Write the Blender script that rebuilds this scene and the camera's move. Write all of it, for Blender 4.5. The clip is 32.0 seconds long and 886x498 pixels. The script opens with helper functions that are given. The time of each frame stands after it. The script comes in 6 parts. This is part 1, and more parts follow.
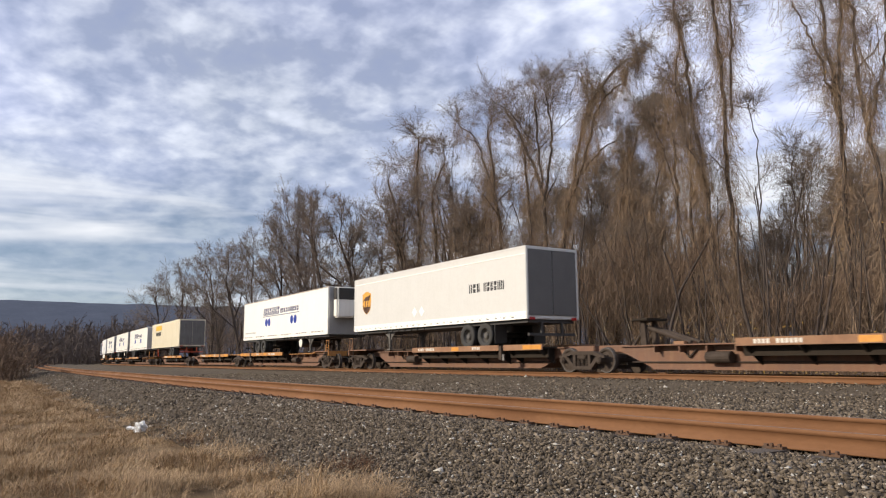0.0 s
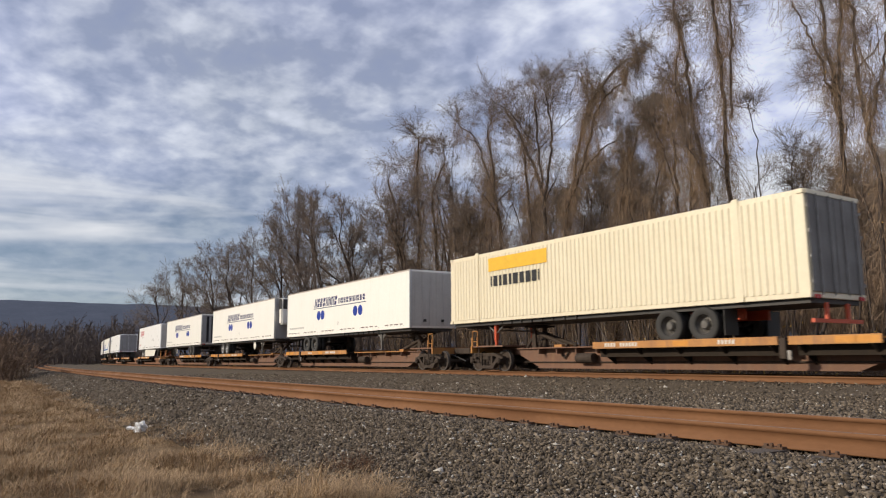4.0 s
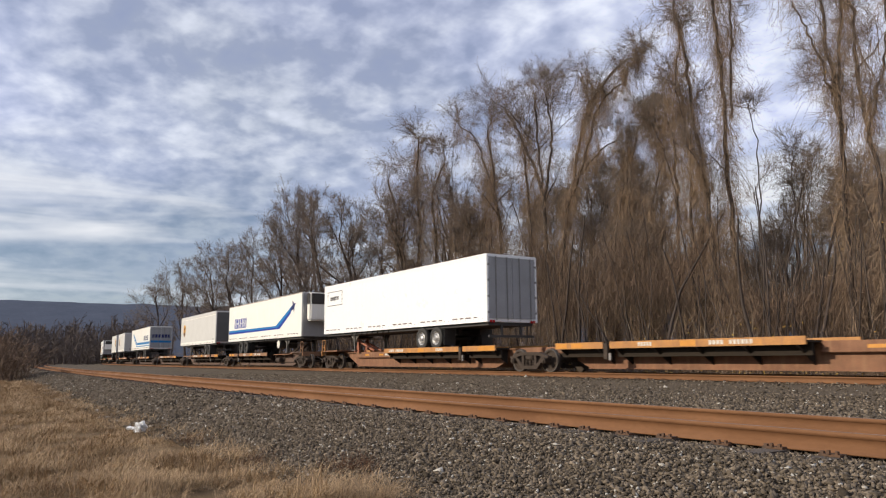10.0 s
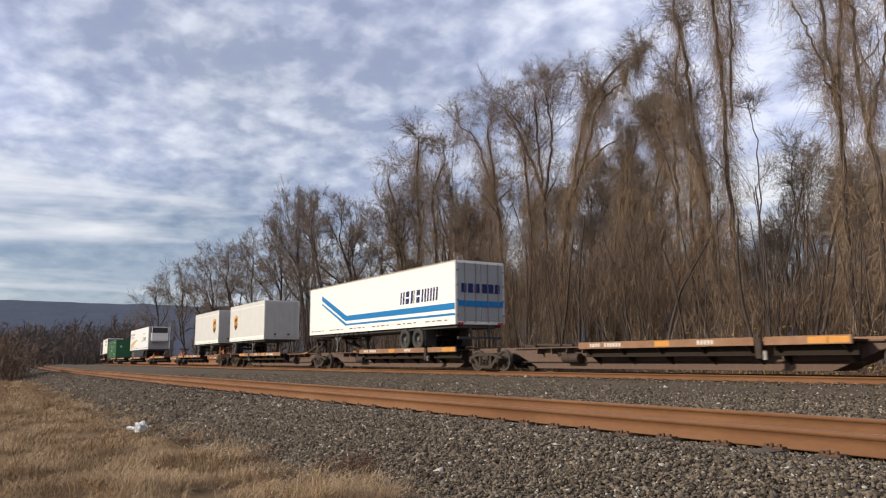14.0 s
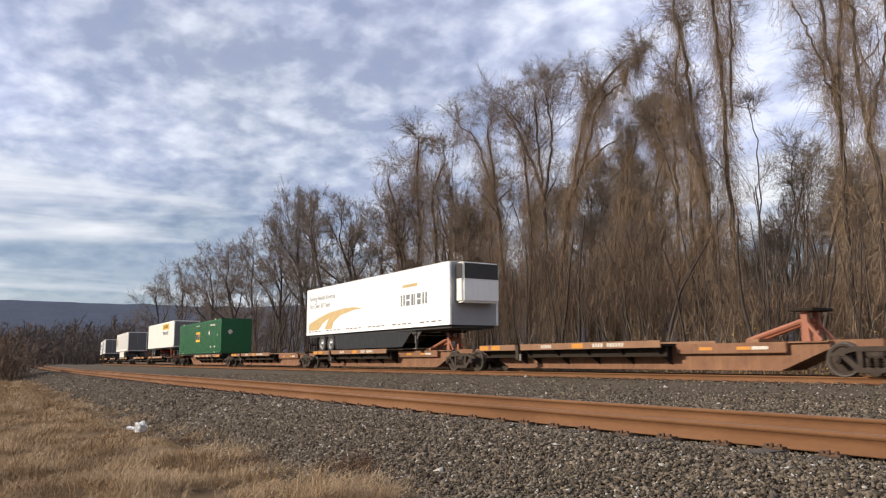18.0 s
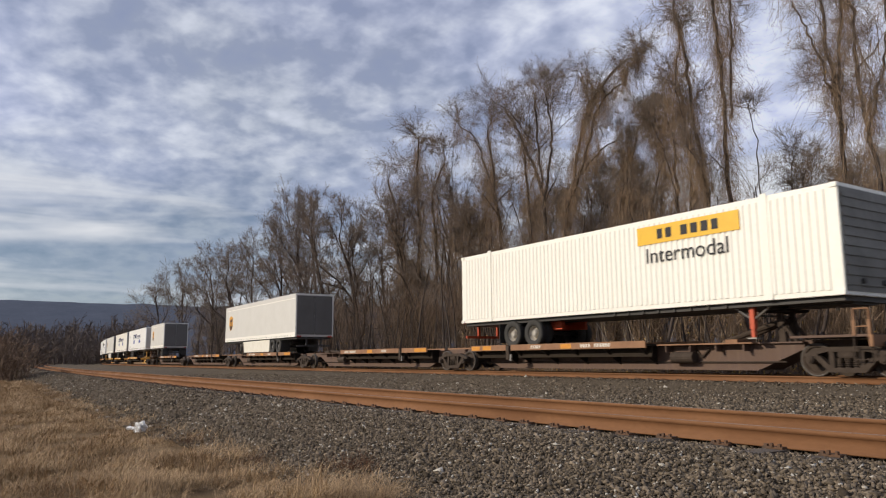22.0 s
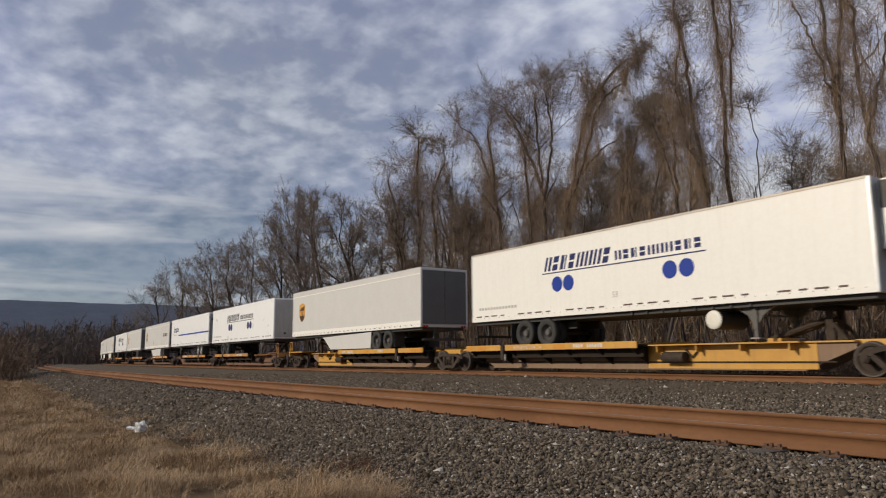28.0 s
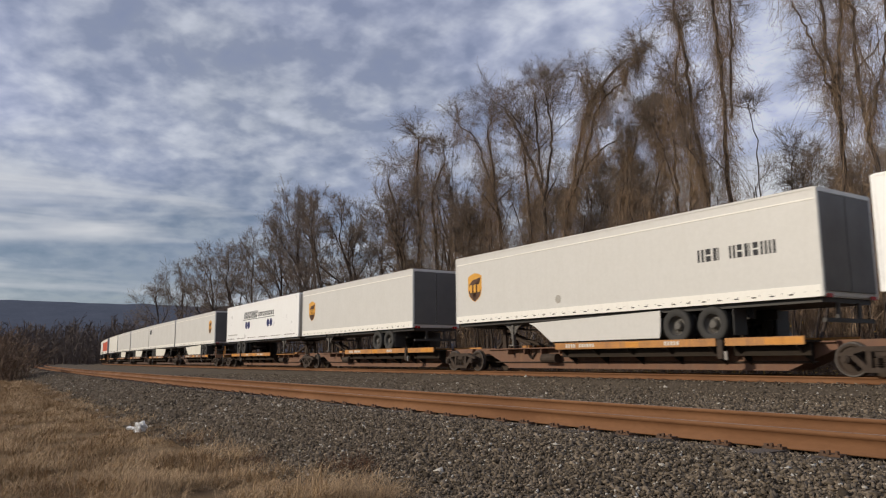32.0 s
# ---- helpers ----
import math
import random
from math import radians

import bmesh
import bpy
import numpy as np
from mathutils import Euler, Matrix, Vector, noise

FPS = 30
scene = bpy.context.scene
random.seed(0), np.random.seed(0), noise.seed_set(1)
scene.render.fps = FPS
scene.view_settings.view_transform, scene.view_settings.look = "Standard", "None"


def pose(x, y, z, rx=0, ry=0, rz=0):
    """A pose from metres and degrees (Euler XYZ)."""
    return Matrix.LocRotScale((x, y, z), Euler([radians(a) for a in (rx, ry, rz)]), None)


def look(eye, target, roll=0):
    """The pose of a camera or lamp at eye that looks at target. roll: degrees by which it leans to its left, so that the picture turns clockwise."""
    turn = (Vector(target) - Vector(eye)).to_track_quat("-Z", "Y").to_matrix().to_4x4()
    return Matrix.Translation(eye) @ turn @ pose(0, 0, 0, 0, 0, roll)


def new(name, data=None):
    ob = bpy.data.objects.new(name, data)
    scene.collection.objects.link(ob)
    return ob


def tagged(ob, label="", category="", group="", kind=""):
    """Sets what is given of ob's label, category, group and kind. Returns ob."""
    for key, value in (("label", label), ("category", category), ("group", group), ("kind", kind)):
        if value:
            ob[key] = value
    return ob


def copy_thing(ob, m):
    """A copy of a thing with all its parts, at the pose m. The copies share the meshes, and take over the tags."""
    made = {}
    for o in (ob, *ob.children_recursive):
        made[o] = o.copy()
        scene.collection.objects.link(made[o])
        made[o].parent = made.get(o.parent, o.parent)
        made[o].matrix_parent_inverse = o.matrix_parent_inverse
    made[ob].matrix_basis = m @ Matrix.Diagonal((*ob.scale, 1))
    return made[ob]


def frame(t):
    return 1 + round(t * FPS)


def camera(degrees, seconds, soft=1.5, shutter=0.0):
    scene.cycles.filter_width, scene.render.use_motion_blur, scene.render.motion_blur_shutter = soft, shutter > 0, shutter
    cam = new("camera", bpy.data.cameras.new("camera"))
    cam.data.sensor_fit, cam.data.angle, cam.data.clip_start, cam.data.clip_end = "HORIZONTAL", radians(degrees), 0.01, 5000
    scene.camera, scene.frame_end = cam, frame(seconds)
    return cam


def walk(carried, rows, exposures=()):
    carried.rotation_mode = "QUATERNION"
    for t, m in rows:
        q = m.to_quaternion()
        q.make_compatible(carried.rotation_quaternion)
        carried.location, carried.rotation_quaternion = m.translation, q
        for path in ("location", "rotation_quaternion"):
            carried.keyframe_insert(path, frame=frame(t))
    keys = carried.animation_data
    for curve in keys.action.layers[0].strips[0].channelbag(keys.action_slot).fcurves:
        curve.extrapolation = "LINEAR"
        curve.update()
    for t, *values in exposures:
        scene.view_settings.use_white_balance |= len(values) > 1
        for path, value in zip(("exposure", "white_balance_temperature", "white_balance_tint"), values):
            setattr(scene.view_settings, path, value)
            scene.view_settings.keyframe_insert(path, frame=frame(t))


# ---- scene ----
import itertools

# The rail line: s metres back along the track from the point abreast of the camera, heading in radians.
EYE = Vector((0.0, 0.0, 0.514))
TILT, YAW, ROLL = 8.492, 34.189, -0.419
TRACK_Y = 19.164
BEND = (0.09861, -0.11115, 0.07581)


def heading(s):
    u = min(max(s, 0.0), 215.0) / 100
    return sum(c * u ** (i + 1) / (i + 1) for i, c in enumerate(BEND))


LINE_S = np.arange(-700.0, 1000.5, 0.5)
LINE_H = np.array([heading(s) for s in LINE_S])
_zero = int(np.where(LINE_S == 0)[0][0])
_cx = np.concatenate([[0], np.cumsum(-np.cos((LINE_H[1:] + LINE_H[:-1]) / 2) * 0.5)])
_cy = np.concatenate([[0], np.cumsum(np.sin((LINE_H[1:] + LINE_H[:-1]) / 2) * 0.5)])
LINE_X, LINE_Y = _cx - _cx[_zero], _cy - _cy[_zero] + TRACK_Y


def on_line(s, off=0.0):
    """Place on the line at s, off metres beyond its centre (negative: the camera's side)."""
    h = np.interp(s, LINE_S, LINE_H)
    return (np.interp(s, LINE_S, LINE_X) + off * np.sin(h), np.interp(s, LINE_S, LINE_Y) + off * np.cos(h))


def line_y(x):
    return np.interp(-np.asarray(x, float), -LINE_X, LINE_Y)


# ---- camera ----
cam = camera(62.2, 32.0, soft=1.15, shutter=0.12)
_t, _y = radians(TILT), radians(YAW)
AIM = EYE + 10 * Vector((-math.cos(_y) * math.cos(_t), math.sin(_y) * math.cos(_t), math.sin(_t)))
EXPOSURE = [(0.0, -0.11), (1.0, -0.43), (2.0, -0.61), (3.0, -0.21), (4.5, -0.56), (6.0, -0.81), (7.0, -0.81), (8.0, -0.76), (9.0, -0.86), (10.0, -0.26), (11.0, -0.79), (12.0, -0.71), (13.0, -0.39), (14.0, -0.22), (17.0, -0.27), (18.0, -0.12), (19.0, -0.47), (20.0, -0.17), (21.0, -0.02), (22.0, -0.47), (23.0, -0.15), (24.0, -0.37), (25.0, -0.15), (28.0, -0.81), (29.0, -0.66), (30.0, -0.76), (31.0, -0.81), (32.0, -0.71)]
walk(cam, [(0.0, look(EYE, AIM, ROLL)), (32.0, look(EYE, AIM, ROLL))], EXPOSURE)

# ---- sky and sun ----
SUN_EL, SUN_AZ = 24.0, 20.0    # azimuth from straight behind the camera's side of the line, towards its far end
SUN_DIR = Vector((-math.sin(radians(SUN_AZ)) * math.cos(radians(SUN_EL)), -math.cos(radians(SUN_AZ)) * math.cos(radians(SUN_EL)), math.sin(radians(SUN_EL))))


def make_world():
    w = bpy.data.worlds.new("sky")
    scene.world = w
    w.use_nodes = True
    nt = w.node_tree
    nt.nodes.clear()
    N, L = nt.nodes.new, nt.links.new
    out = N("ShaderNodeOutputWorld")
    bg = N("ShaderNodeBackground")
    sky = N("ShaderNodeTexSky")
    sky.sky_type = "NISHITA"
    sky.sun_disc = False
    sky.sun_elevation = radians(SUN_EL)
    sky.sun_rotation = math.atan2(SUN_DIR.x, SUN_DIR.y)
    sky.air_density, sky.dust_density, sky.ozone_density = 1.0, 0.35, 3.0
    co = N("ShaderNodeTexCoord")
    sep = N("ShaderNodeSeparateXYZ")
    L(co.outputs["Generated"], sep.inputs[0])

    def math_node(op, a, b=None):
        m = N("ShaderNodeMath")
        m.operation = op
        for i, v in enumerate((a, b)):
            if v is None:
                continue
            if isinstance(v, (int, float)):
                m.inputs[i].default_value = v
            else:
                L(v, m.inputs[i])
        return m.outputs[0]

    # a level cloud deck: direction divided by its height
    zc = math_node("ADD", math_node("MAXIMUM", sep.outputs[2], 0.0), 0.24)
    comb = N("ShaderNodeCombineXYZ")
    L(math_node("DIVIDE", sep.outputs[0], zc), comb.inputs[0])
    L(math_node("DIVIDE", sep.outputs[1], zc), comb.inputs[1])

    def noise_node(scale, detail, rough, off, distortion=0.0, squeeze=(1, 1, 1), turn=0.0):
        mp = N("ShaderNodeMapping")
        mp.inputs["Location"].default_value, mp.inputs["Scale"].default_value, mp.inputs["Rotation"].default_value = off, squeeze, (0, 0, turn)
        L(comb.outputs[0], mp.inputs[0])
        n = N("ShaderNodeTexNoise")
        n.inputs["Scale"].default_value, n.inputs["Detail"].default_value = scale, detail
        n.inputs["Roughness"].default_value, n.inputs["Distortion"].default_value = rough, distortion
        L(mp.outputs[0], n.inputs["Vector"])
        return n.outputs["Fac"]

    def ramp(fac, stops):
        r = N("ShaderNodeValToRGB")
        while len(r.color_ramp.elements) < len(stops):
            r.color_ramp.elements.new(0.5)
        for el, (p, c) in zip(r.color_ramp.elements, stops):
            el.position, el.color = p, (*c, 1)
        L(fac, r.inputs[0])
        return r.outputs[0]

    # wide sheets with thin places between them, broken into rows of soft puffs
    sheet = noise_node(0.95, 3, 0.45, (3.1, 7.4, 0), 0.3)
    puff = noise_node(7.5, 4, 0.48, (1.7, 2.2, 0), 0.2, (1, 1.15, 1), 0.5)
    fleck = noise_node(21.0, 3, 0.5, (4.0, 0.6, 0), 0.1)
    shade = noise_node(1.9, 3, 0.5, (5.5, 1.1, 3), 0.3)
    cover = math_node("ADD", math_node("ADD", math_node("MULTIPLY", sheet, 0.75), math_node("MULTIPLY", puff, 0.55)), math_node("MULTIPLY", fleck, 0.22))
    mask = ramp(cover, [(0.57, (0, 0, 0)), (0.86, (1, 1, 1))])
    low = ramp(sep.outputs[2], [(0.06, (0.34, 0.34, 0.34)), (0.14, (0.34, 0.34, 0.34)), (0.29, (1, 1, 1))])
    lit = ramp(math_node("ADD", math_node("ADD", math_node("MULTIPLY", puff, 0.5), math_node("MULTIPLY", shade, 0.45)), math_node("MULTIPLY", fleck, 0.16)),
               [(0.42, (9.2, 10.1, 14.3)), (0.54, (10.4, 11.2, 14.6)), (0.67, (12.9, 13.6, 15.6))])
    mix = N("ShaderNodeMixRGB")
    L(math_node("MULTIPLY", math_node("ADD", math_node("MULTIPLY", mask, 0.55), 0.44), low), mix.inputs[0])
    L(sky.outputs[0], mix.inputs[1])
    L(lit, mix.inputs[2])
    # long flat streaks low over the horizon
    mp = N("ShaderNodeMapping")
    mp.inputs["Scale"].default_value, mp.inputs["Location"].default_value = (1.3, 1.3, 13.0), (0.0, 0.0, 0.35)
    L(co.outputs["Generated"], mp.inputs[0])
    thin = N("ShaderNodeTexNoise")
    thin.inputs["Scale"].default_value, thin.inputs["Detail"].default_value, thin.inputs["Distortion"].default_value = 1.5, 4, 0.5
    L(mp.outputs[0], thin.inputs["Vector"])
    band = ramp(sep.outputs[2], [(0.03, (0.4, 0.4, 0.4)), (0.09, (0.6, 0.6, 0.6)), (0.15, (1, 1, 1)), (0.20, (1, 1, 1)), (0.28, (0, 0, 0))])
    mix2 = N("ShaderNodeMixRGB")
    L(math_node("MULTIPLY", math_node("MULTIPLY", ramp(thin.outputs["Fac"], [(0.43, (0, 0, 0)), (0.60, (1, 1, 1))]), band), 0.92), mix2.inputs[0])
    L(mix.outputs[0], mix2.inputs[1])
    mix2.inputs[2].default_value = (13.0, 13.3, 14.0, 1)
    L(mix2.outputs[0], bg.inputs[0])
    bg.inputs[1].default_value = 0.079
    L(bg.outputs[0], out.inputs[0])


make_world()
sun = new("sun", bpy.data.lights.new("sun", "SUN"))
sun.data.energy, sun.data.angle, sun.data.color = 5.0, radians(0.6), (1.0, 0.885, 0.715)
sun.matrix_world = look((-30, -60, 40), Vector((-30, -60, 40)) - SUN_DIR)


# ---- materials ----
def mat(name, base, rough=0.6, metal=0.0, var=None, scale=6.0, amount=0.5, fine=60.0, bump=0.15, bump_scale=None, spec=0.5, stretch=None,
        streak=None, streak_amount=0.0, rnd=0.0, island=0.0, spark=None):
    """Two scales of noise over a base colour, with fine relief; streak: run-down dirt."""
    m = bpy.data.materials.new(name)
    m.use_nodes = True
    nt = m.node_tree
    N, L = nt.nodes.new, nt.links.new
    b = nt.nodes["Principled BSDF"]
    b.inputs["Roughness"].default_value, b.inputs["Metallic"].default_value = rough, metal
    b.inputs["Specular IOR Level"].default_value = spec
    var = var or tuple(c * 0.6 for c in base)
    co = N("ShaderNodeTexCoord")
    vec = co.outputs["Object"]
    if stretch:
        mp = N("ShaderNodeMapping")
        mp.inputs["Scale"].default_value = stretch
        L(vec, mp.inputs[0])
        vec = mp.outputs[0]

    def tex(sc, detail=5.0):
        n = N("ShaderNodeTexNoise")
        n.inputs["Scale"].default_value, n.inputs["Detail"].default_value, n.inputs["Roughness"].default_value = sc, detail, 0.62
        L(vec, n.inputs["Vector"])
        return n.outputs["Fac"]

    def blend(fac, a, c, kind="MIX"):
        x = N("ShaderNodeMixRGB")
        x.blend_type = kind
        for i, v in enumerate((fac, a, c)):
            if isinstance(v, tuple):
                x.inputs[i].default_value = (*v, 1)
            elif isinstance(v, (int, float)):
                x.inputs[i].default_value = v
            else:
                L(v, x.inputs[i])
        return x.outputs[0]

    def span(fac, lo, hi, a=0.0, c=1.0):
        r = N("ShaderNodeMapRange")
        r.inputs[1].default_value, r.inputs[2].default_value, r.inputs[3].default_value, r.inputs[4].default_value = lo, hi, a, c
        L(fac, r.inputs[0])
        return r.outputs[0]

    large, small = tex(scale), tex(fine, 3.0)
    col = blend(span(large, 0.35, 0.68, 0, amount), base, var)
    col = blend(span(small, 0.3, 0.7, 0, amount * 0.45), col, tuple(c * 0.72 for c in var))
    if streak:
        mp = N("ShaderNodeMapping")
        mp.inputs["Scale"].default_value = (3.0, 3.0, 0.25)
        L(co.outputs["Object"], mp.inputs[0])
        n = N("ShaderNodeTexNoise")
        n.inputs["Scale"].default_value, n.inputs["Detail"].default_value = 2.5, 6
        L(mp.outputs[0], n.inputs["Vector"])
        col = blend(span(n.outputs["Fac"], 0.5, 0.75, 0, streak_amount), col, streak)
    if rnd:
        oi = N("ShaderNodeObjectInfo")
        hsv = N("ShaderNodeHueSaturation")
        L(span(oi.outputs["Random"], 0, 1, 1 - rnd, 1 + rnd), hsv.inputs["Value"])
        L(col, hsv.inputs["Color"])
        col = hsv.outputs[0]
    if island:
        ge = N("ShaderNodeNewGeometry")
        hsv = N("ShaderNodeHueSaturation")
        L(span(ge.outputs["Random Per Island"], 0, 1, 1 - island, 1 + island), hsv.inputs["Value"])
        L(col, hsv.inputs["Color"])
        col = hsv.outputs[0]
        if spark:
            col = blend(span(ge.outputs["Random Per Island"], 0.972, 0.98), col, spark)
    L(col, b.inputs["Base Color"])
    L(span(large, 0.3, 0.7, max(rough - 0.08, 0.02), min(rough + 0.1, 1)), b.inputs["Roughness"])
    if bump:
        bp = N("ShaderNodeBump")
        bp.inputs["Strength"].default_value, bp.inputs["Distance"].default_value = bump, 0.02
        L(tex(bump_scale or fine, 4.0), bp.inputs["Height"])
        L(bp.outputs[0], b.inputs["Normal"])
    return m


WHITE = mat("white_trailer_paint", (0.87, 0.845, 0.775), 0.34, var=(0.81, 0.78, 0.70), scale=0.8, amount=0.3, fine=9, bump=0.015, streak=(0.60, 0.55, 0.47), streak_amount=0.13)
FRESH = mat("clean_white_trailer_paint", (0.875, 0.87, 0.85), 0.32, var=(0.83, 0.82, 0.79), scale=0.8, amount=0.3, fine=9, bump=0.01, streak=(0.66, 0.63, 0.58), streak_amount=0.1)
CREAM = mat("cream_trailer_paint", (0.78, 0.70, 0.52), 0.4, var=(0.68, 0.60, 0.42), scale=0.8, amount=0.4, fine=9, bump=0.02, streak=(0.45, 0.38, 0.26), streak_amount=0.25)
GREY = mat("grey_trailer_paint", (0.63, 0.615, 0.58), 0.42, var=(0.57, 0.555, 0.52), scale=0.9, amount=0.35, fine=9, bump=0.015, streak=(0.5, 0.48, 0.43), streak_amount=0.15)
PALE = mat("pale_skirt_paint", (0.78, 0.75, 0.66), 0.45, var=(0.68, 0.64, 0.54), scale=1.5, amount=0.5, fine=14, bump=0.02)
# door colours are set darker to hold the shade on the trailer ends
DOOR = mat("shaded_door_panel_paint", (0.34, 0.335, 0.33), 0.45, var=(0.25, 0.245, 0.24), scale=1.2, amount=0.5, fine=20, bump=0.03)
ROLL = mat("dark_shaded_roll_door_paint", (0.125, 0.117, 0.11), 0.55, var=(0.09, 0.084, 0.079), scale=1.0, amount=0.5, fine=20, bump=0.03)
ALU = mat("mill_aluminium", (0.62, 0.62, 0.62), 0.38, 0.75, var=(0.45, 0.45, 0.44), scale=5, amount=0.5, fine=50, bump=0.03)
TOPRAIL = mat("weathered_top_rail", (0.42, 0.34, 0.26), 0.5, 0.2, var=(0.6, 0.55, 0.48), scale=1.5, amount=0.8, fine=20, bump=0.05)
STEEL = mat("dull_steel", (0.30, 0.29, 0.28), 0.5, 0.7, var=(0.20, 0.17, 0.14), scale=5, amount=0.6, fine=40, bump=0.1)
SHINE = mat("worn_bright_steel", (0.60, 0.59, 0.57), 0.26, 0.6, var=(0.3, 0.28, 0.26), scale=12, amount=0.8, fine=60, bump=0.06)
TREAD = mat("worn_wheel_tread", (0.085, 0.072, 0.064), 0.6, 0.2, var=(0.06, 0.05, 0.042), scale=9, amount=0.6, fine=60, bump=0.05)
BLACK = mat("black_frame_paint", (0.025, 0.024, 0.023), 0.55, var=(0.06, 0.05, 0.042), scale=4, amount=0.6, fine=30, bump=0.12)
RUBBER = mat("tyre_rubber", (0.022, 0.021, 0.02), 0.8, var=(0.05, 0.046, 0.04), scale=8, amount=0.7, fine=70, bump=0.2)
RIM = mat("pale_wheel_rim", (0.42, 0.40, 0.36), 0.45, 0.2, var=(0.38, 0.33, 0.27), scale=8, amount=0.7, fine=50, bump=0.08)
DARK_RIM = mat("grimy_wheel_rim", (0.15, 0.14, 0.125), 0.55, 0.2, var=(0.07, 0.062, 0.055), scale=6, amount=0.7, fine=40, bump=0.1)
LEG = mat("dusty_grey_leg_paint", (0.10, 0.094, 0.086), 0.6, var=(0.12, 0.105, 0.09), scale=6, amount=0.6, fine=40, bump=0.08)
# front and end panels carry the shade of the leading ends in their colour
NOSE = mat("weathered_shaded_front_panel", (0.56, 0.53, 0.48), 0.45, 0.1, var=(0.45, 0.42, 0.38), scale=1.3, amount=0.5, fine=14, bump=0.03, streak=(0.34, 0.30, 0.26), streak_amount=0.3)
END = mat("shaded_end_panel", (0.20, 0.19, 0.172), 0.6, var=(0.13, 0.12, 0.108), scale=1.1, amount=0.6, fine=18, bump=0.05, streak=(0.09, 0.08, 0.07), streak_amount=0.4)
# near-black for grimy hitch plates and for painted shade under the wheel decks
GRIME_SHADE = mat("black_grime_and_deck_shade", (0.026, 0.02, 0.016), 0.85, var=(0.045, 0.034, 0.025), scale=4, amount=0.7, fine=30, bump=0.15, spec=0.12)
BEAM = mat("dusty_brown_beam", (0.215, 0.128, 0.084), 0.8, var=(0.28, 0.19, 0.12), scale=1.6, amount=0.8, fine=25, bump=0.1, streak=(0.33, 0.23, 0.13), streak_amount=0.4)
TAPE_R = mat("faded_marker_tape", (0.11, 0.055, 0.05), 0.5, scale=5, amount=0.3, bump=0.0)
GREEN = mat("green_container_paint", (0.011, 0.112, 0.034), 0.42, var=(0.009, 0.082, 0.027), scale=1.0, amount=0.5, fine=12, bump=0.03, streak=(0.03, 0.085, 0.035), streak_amount=0.25)
# container green darkened to paint the shade on its door end
SHADED_GREEN = mat("shaded_green_door_paint", (0.012, 0.07, 0.034), 0.5, var=(0.02, 0.055, 0.03), scale=1.0, amount=0.5, fine=12, bump=0.03, streak=(0.03, 0.05, 0.035), streak_amount=0.3)
NAVY = mat("navy_vinyl", (0.014, 0.02, 0.10), 0.5, var=(0.02, 0.028, 0.12), scale=3, amount=0.3, bump=0.0, spec=0.25)
BLUE = mat("blue_vinyl", (0.013, 0.042, 0.30), 0.5, var=(0.018, 0.05, 0.27), scale=3, amount=0.3, bump=0.0, spec=0.25)
SKYBLUE = mat("bright_blue_vinyl", (0.006, 0.175, 0.43), 0.5, var=(0.01, 0.14, 0.40), scale=3, amount=0.3, bump=0.0, spec=0.25)
CHAR = mat("charcoal_vinyl", (0.03, 0.03, 0.033), 0.5, scale=3, amount=0.3, bump=0.0, spec=0.25)
GREY_V = mat("grey_vinyl", (0.22, 0.22, 0.23), 0.5, scale=3, amount=0.3, bump=0.0, spec=0.25)
FAINT = mat("faded_grey_vinyl", (0.50, 0.48, 0.45), 0.5, scale=3, amount=0.3, bump=0.0)
RED = mat("red_vinyl", (0.50, 0.035, 0.04), 0.45, scale=3, amount=0.3, bump=0.0)
BROWN_V = mat("brown_vinyl", (0.10, 0.045, 0.02), 0.45, scale=3, amount=0.3, bump=0.0)
GOLD = mat("gold_vinyl", (0.72, 0.36, 0.045), 0.42, scale=3, amount=0.3, bump=0.0)
TAN = mat("tan_vinyl", (0.62, 0.44, 0.20), 0.45, scale=3, amount=0.3, bump=0.0)
YELLOW_V = mat("yellow_vinyl", (0.82, 0.48, 0.03), 0.42, scale=3, amount=0.3, bump=0.0)
ORANGE = mat("orange_red_steel", (0.55, 0.085, 0.03), 0.5, var=(0.42, 0.07, 0.03), scale=5, amount=0.5, fine=40, bump=0.06)
LAMP = mat("red_lens", (0.5, 0.02, 0.02), 0.2, bump=0.0)
WHITE_V = mat("white_stencil", (0.66, 0.63, 0.57), 0.6, var=(0.45, 0.38, 0.30), scale=12, amount=0.6, bump=0.0)
RUST_CAR = mat("rusty_brown_car_paint", (0.135, 0.068, 0.043), 0.75, var=(0.21, 0.105, 0.06), scale=2.2, amount=0.8, fine=30, bump=0.15, streak=(0.25, 0.16, 0.09), streak_amount=0.35)
DARK_CAR = mat("dark_brown_car_paint", (0.098, 0.056, 0.042), 0.75, var=(0.13, 0.08, 0.055), scale=2.2, amount=0.8, fine=30, bump=0.15, streak=(0.2, 0.13, 0.08), streak_amount=0.3)
TAN_CAR = mat("rust_orange_car_paint", (0.265, 0.118, 0.055), 0.75, var=(0.15, 0.07, 0.04), scale=2.0, amount=0.8, fine=30, bump=0.15, streak=(0.33, 0.2, 0.1), streak_amount=0.4)
YEL_CAR = mat("yellow_car_paint", (0.62, 0.33, 0.055), 0.55, var=(0.50, 0.25, 0.05), scale=1.6, amount=0.6, fine=25, bump=0.08, streak=(0.3, 0.18, 0.08), streak_amount=0.3)
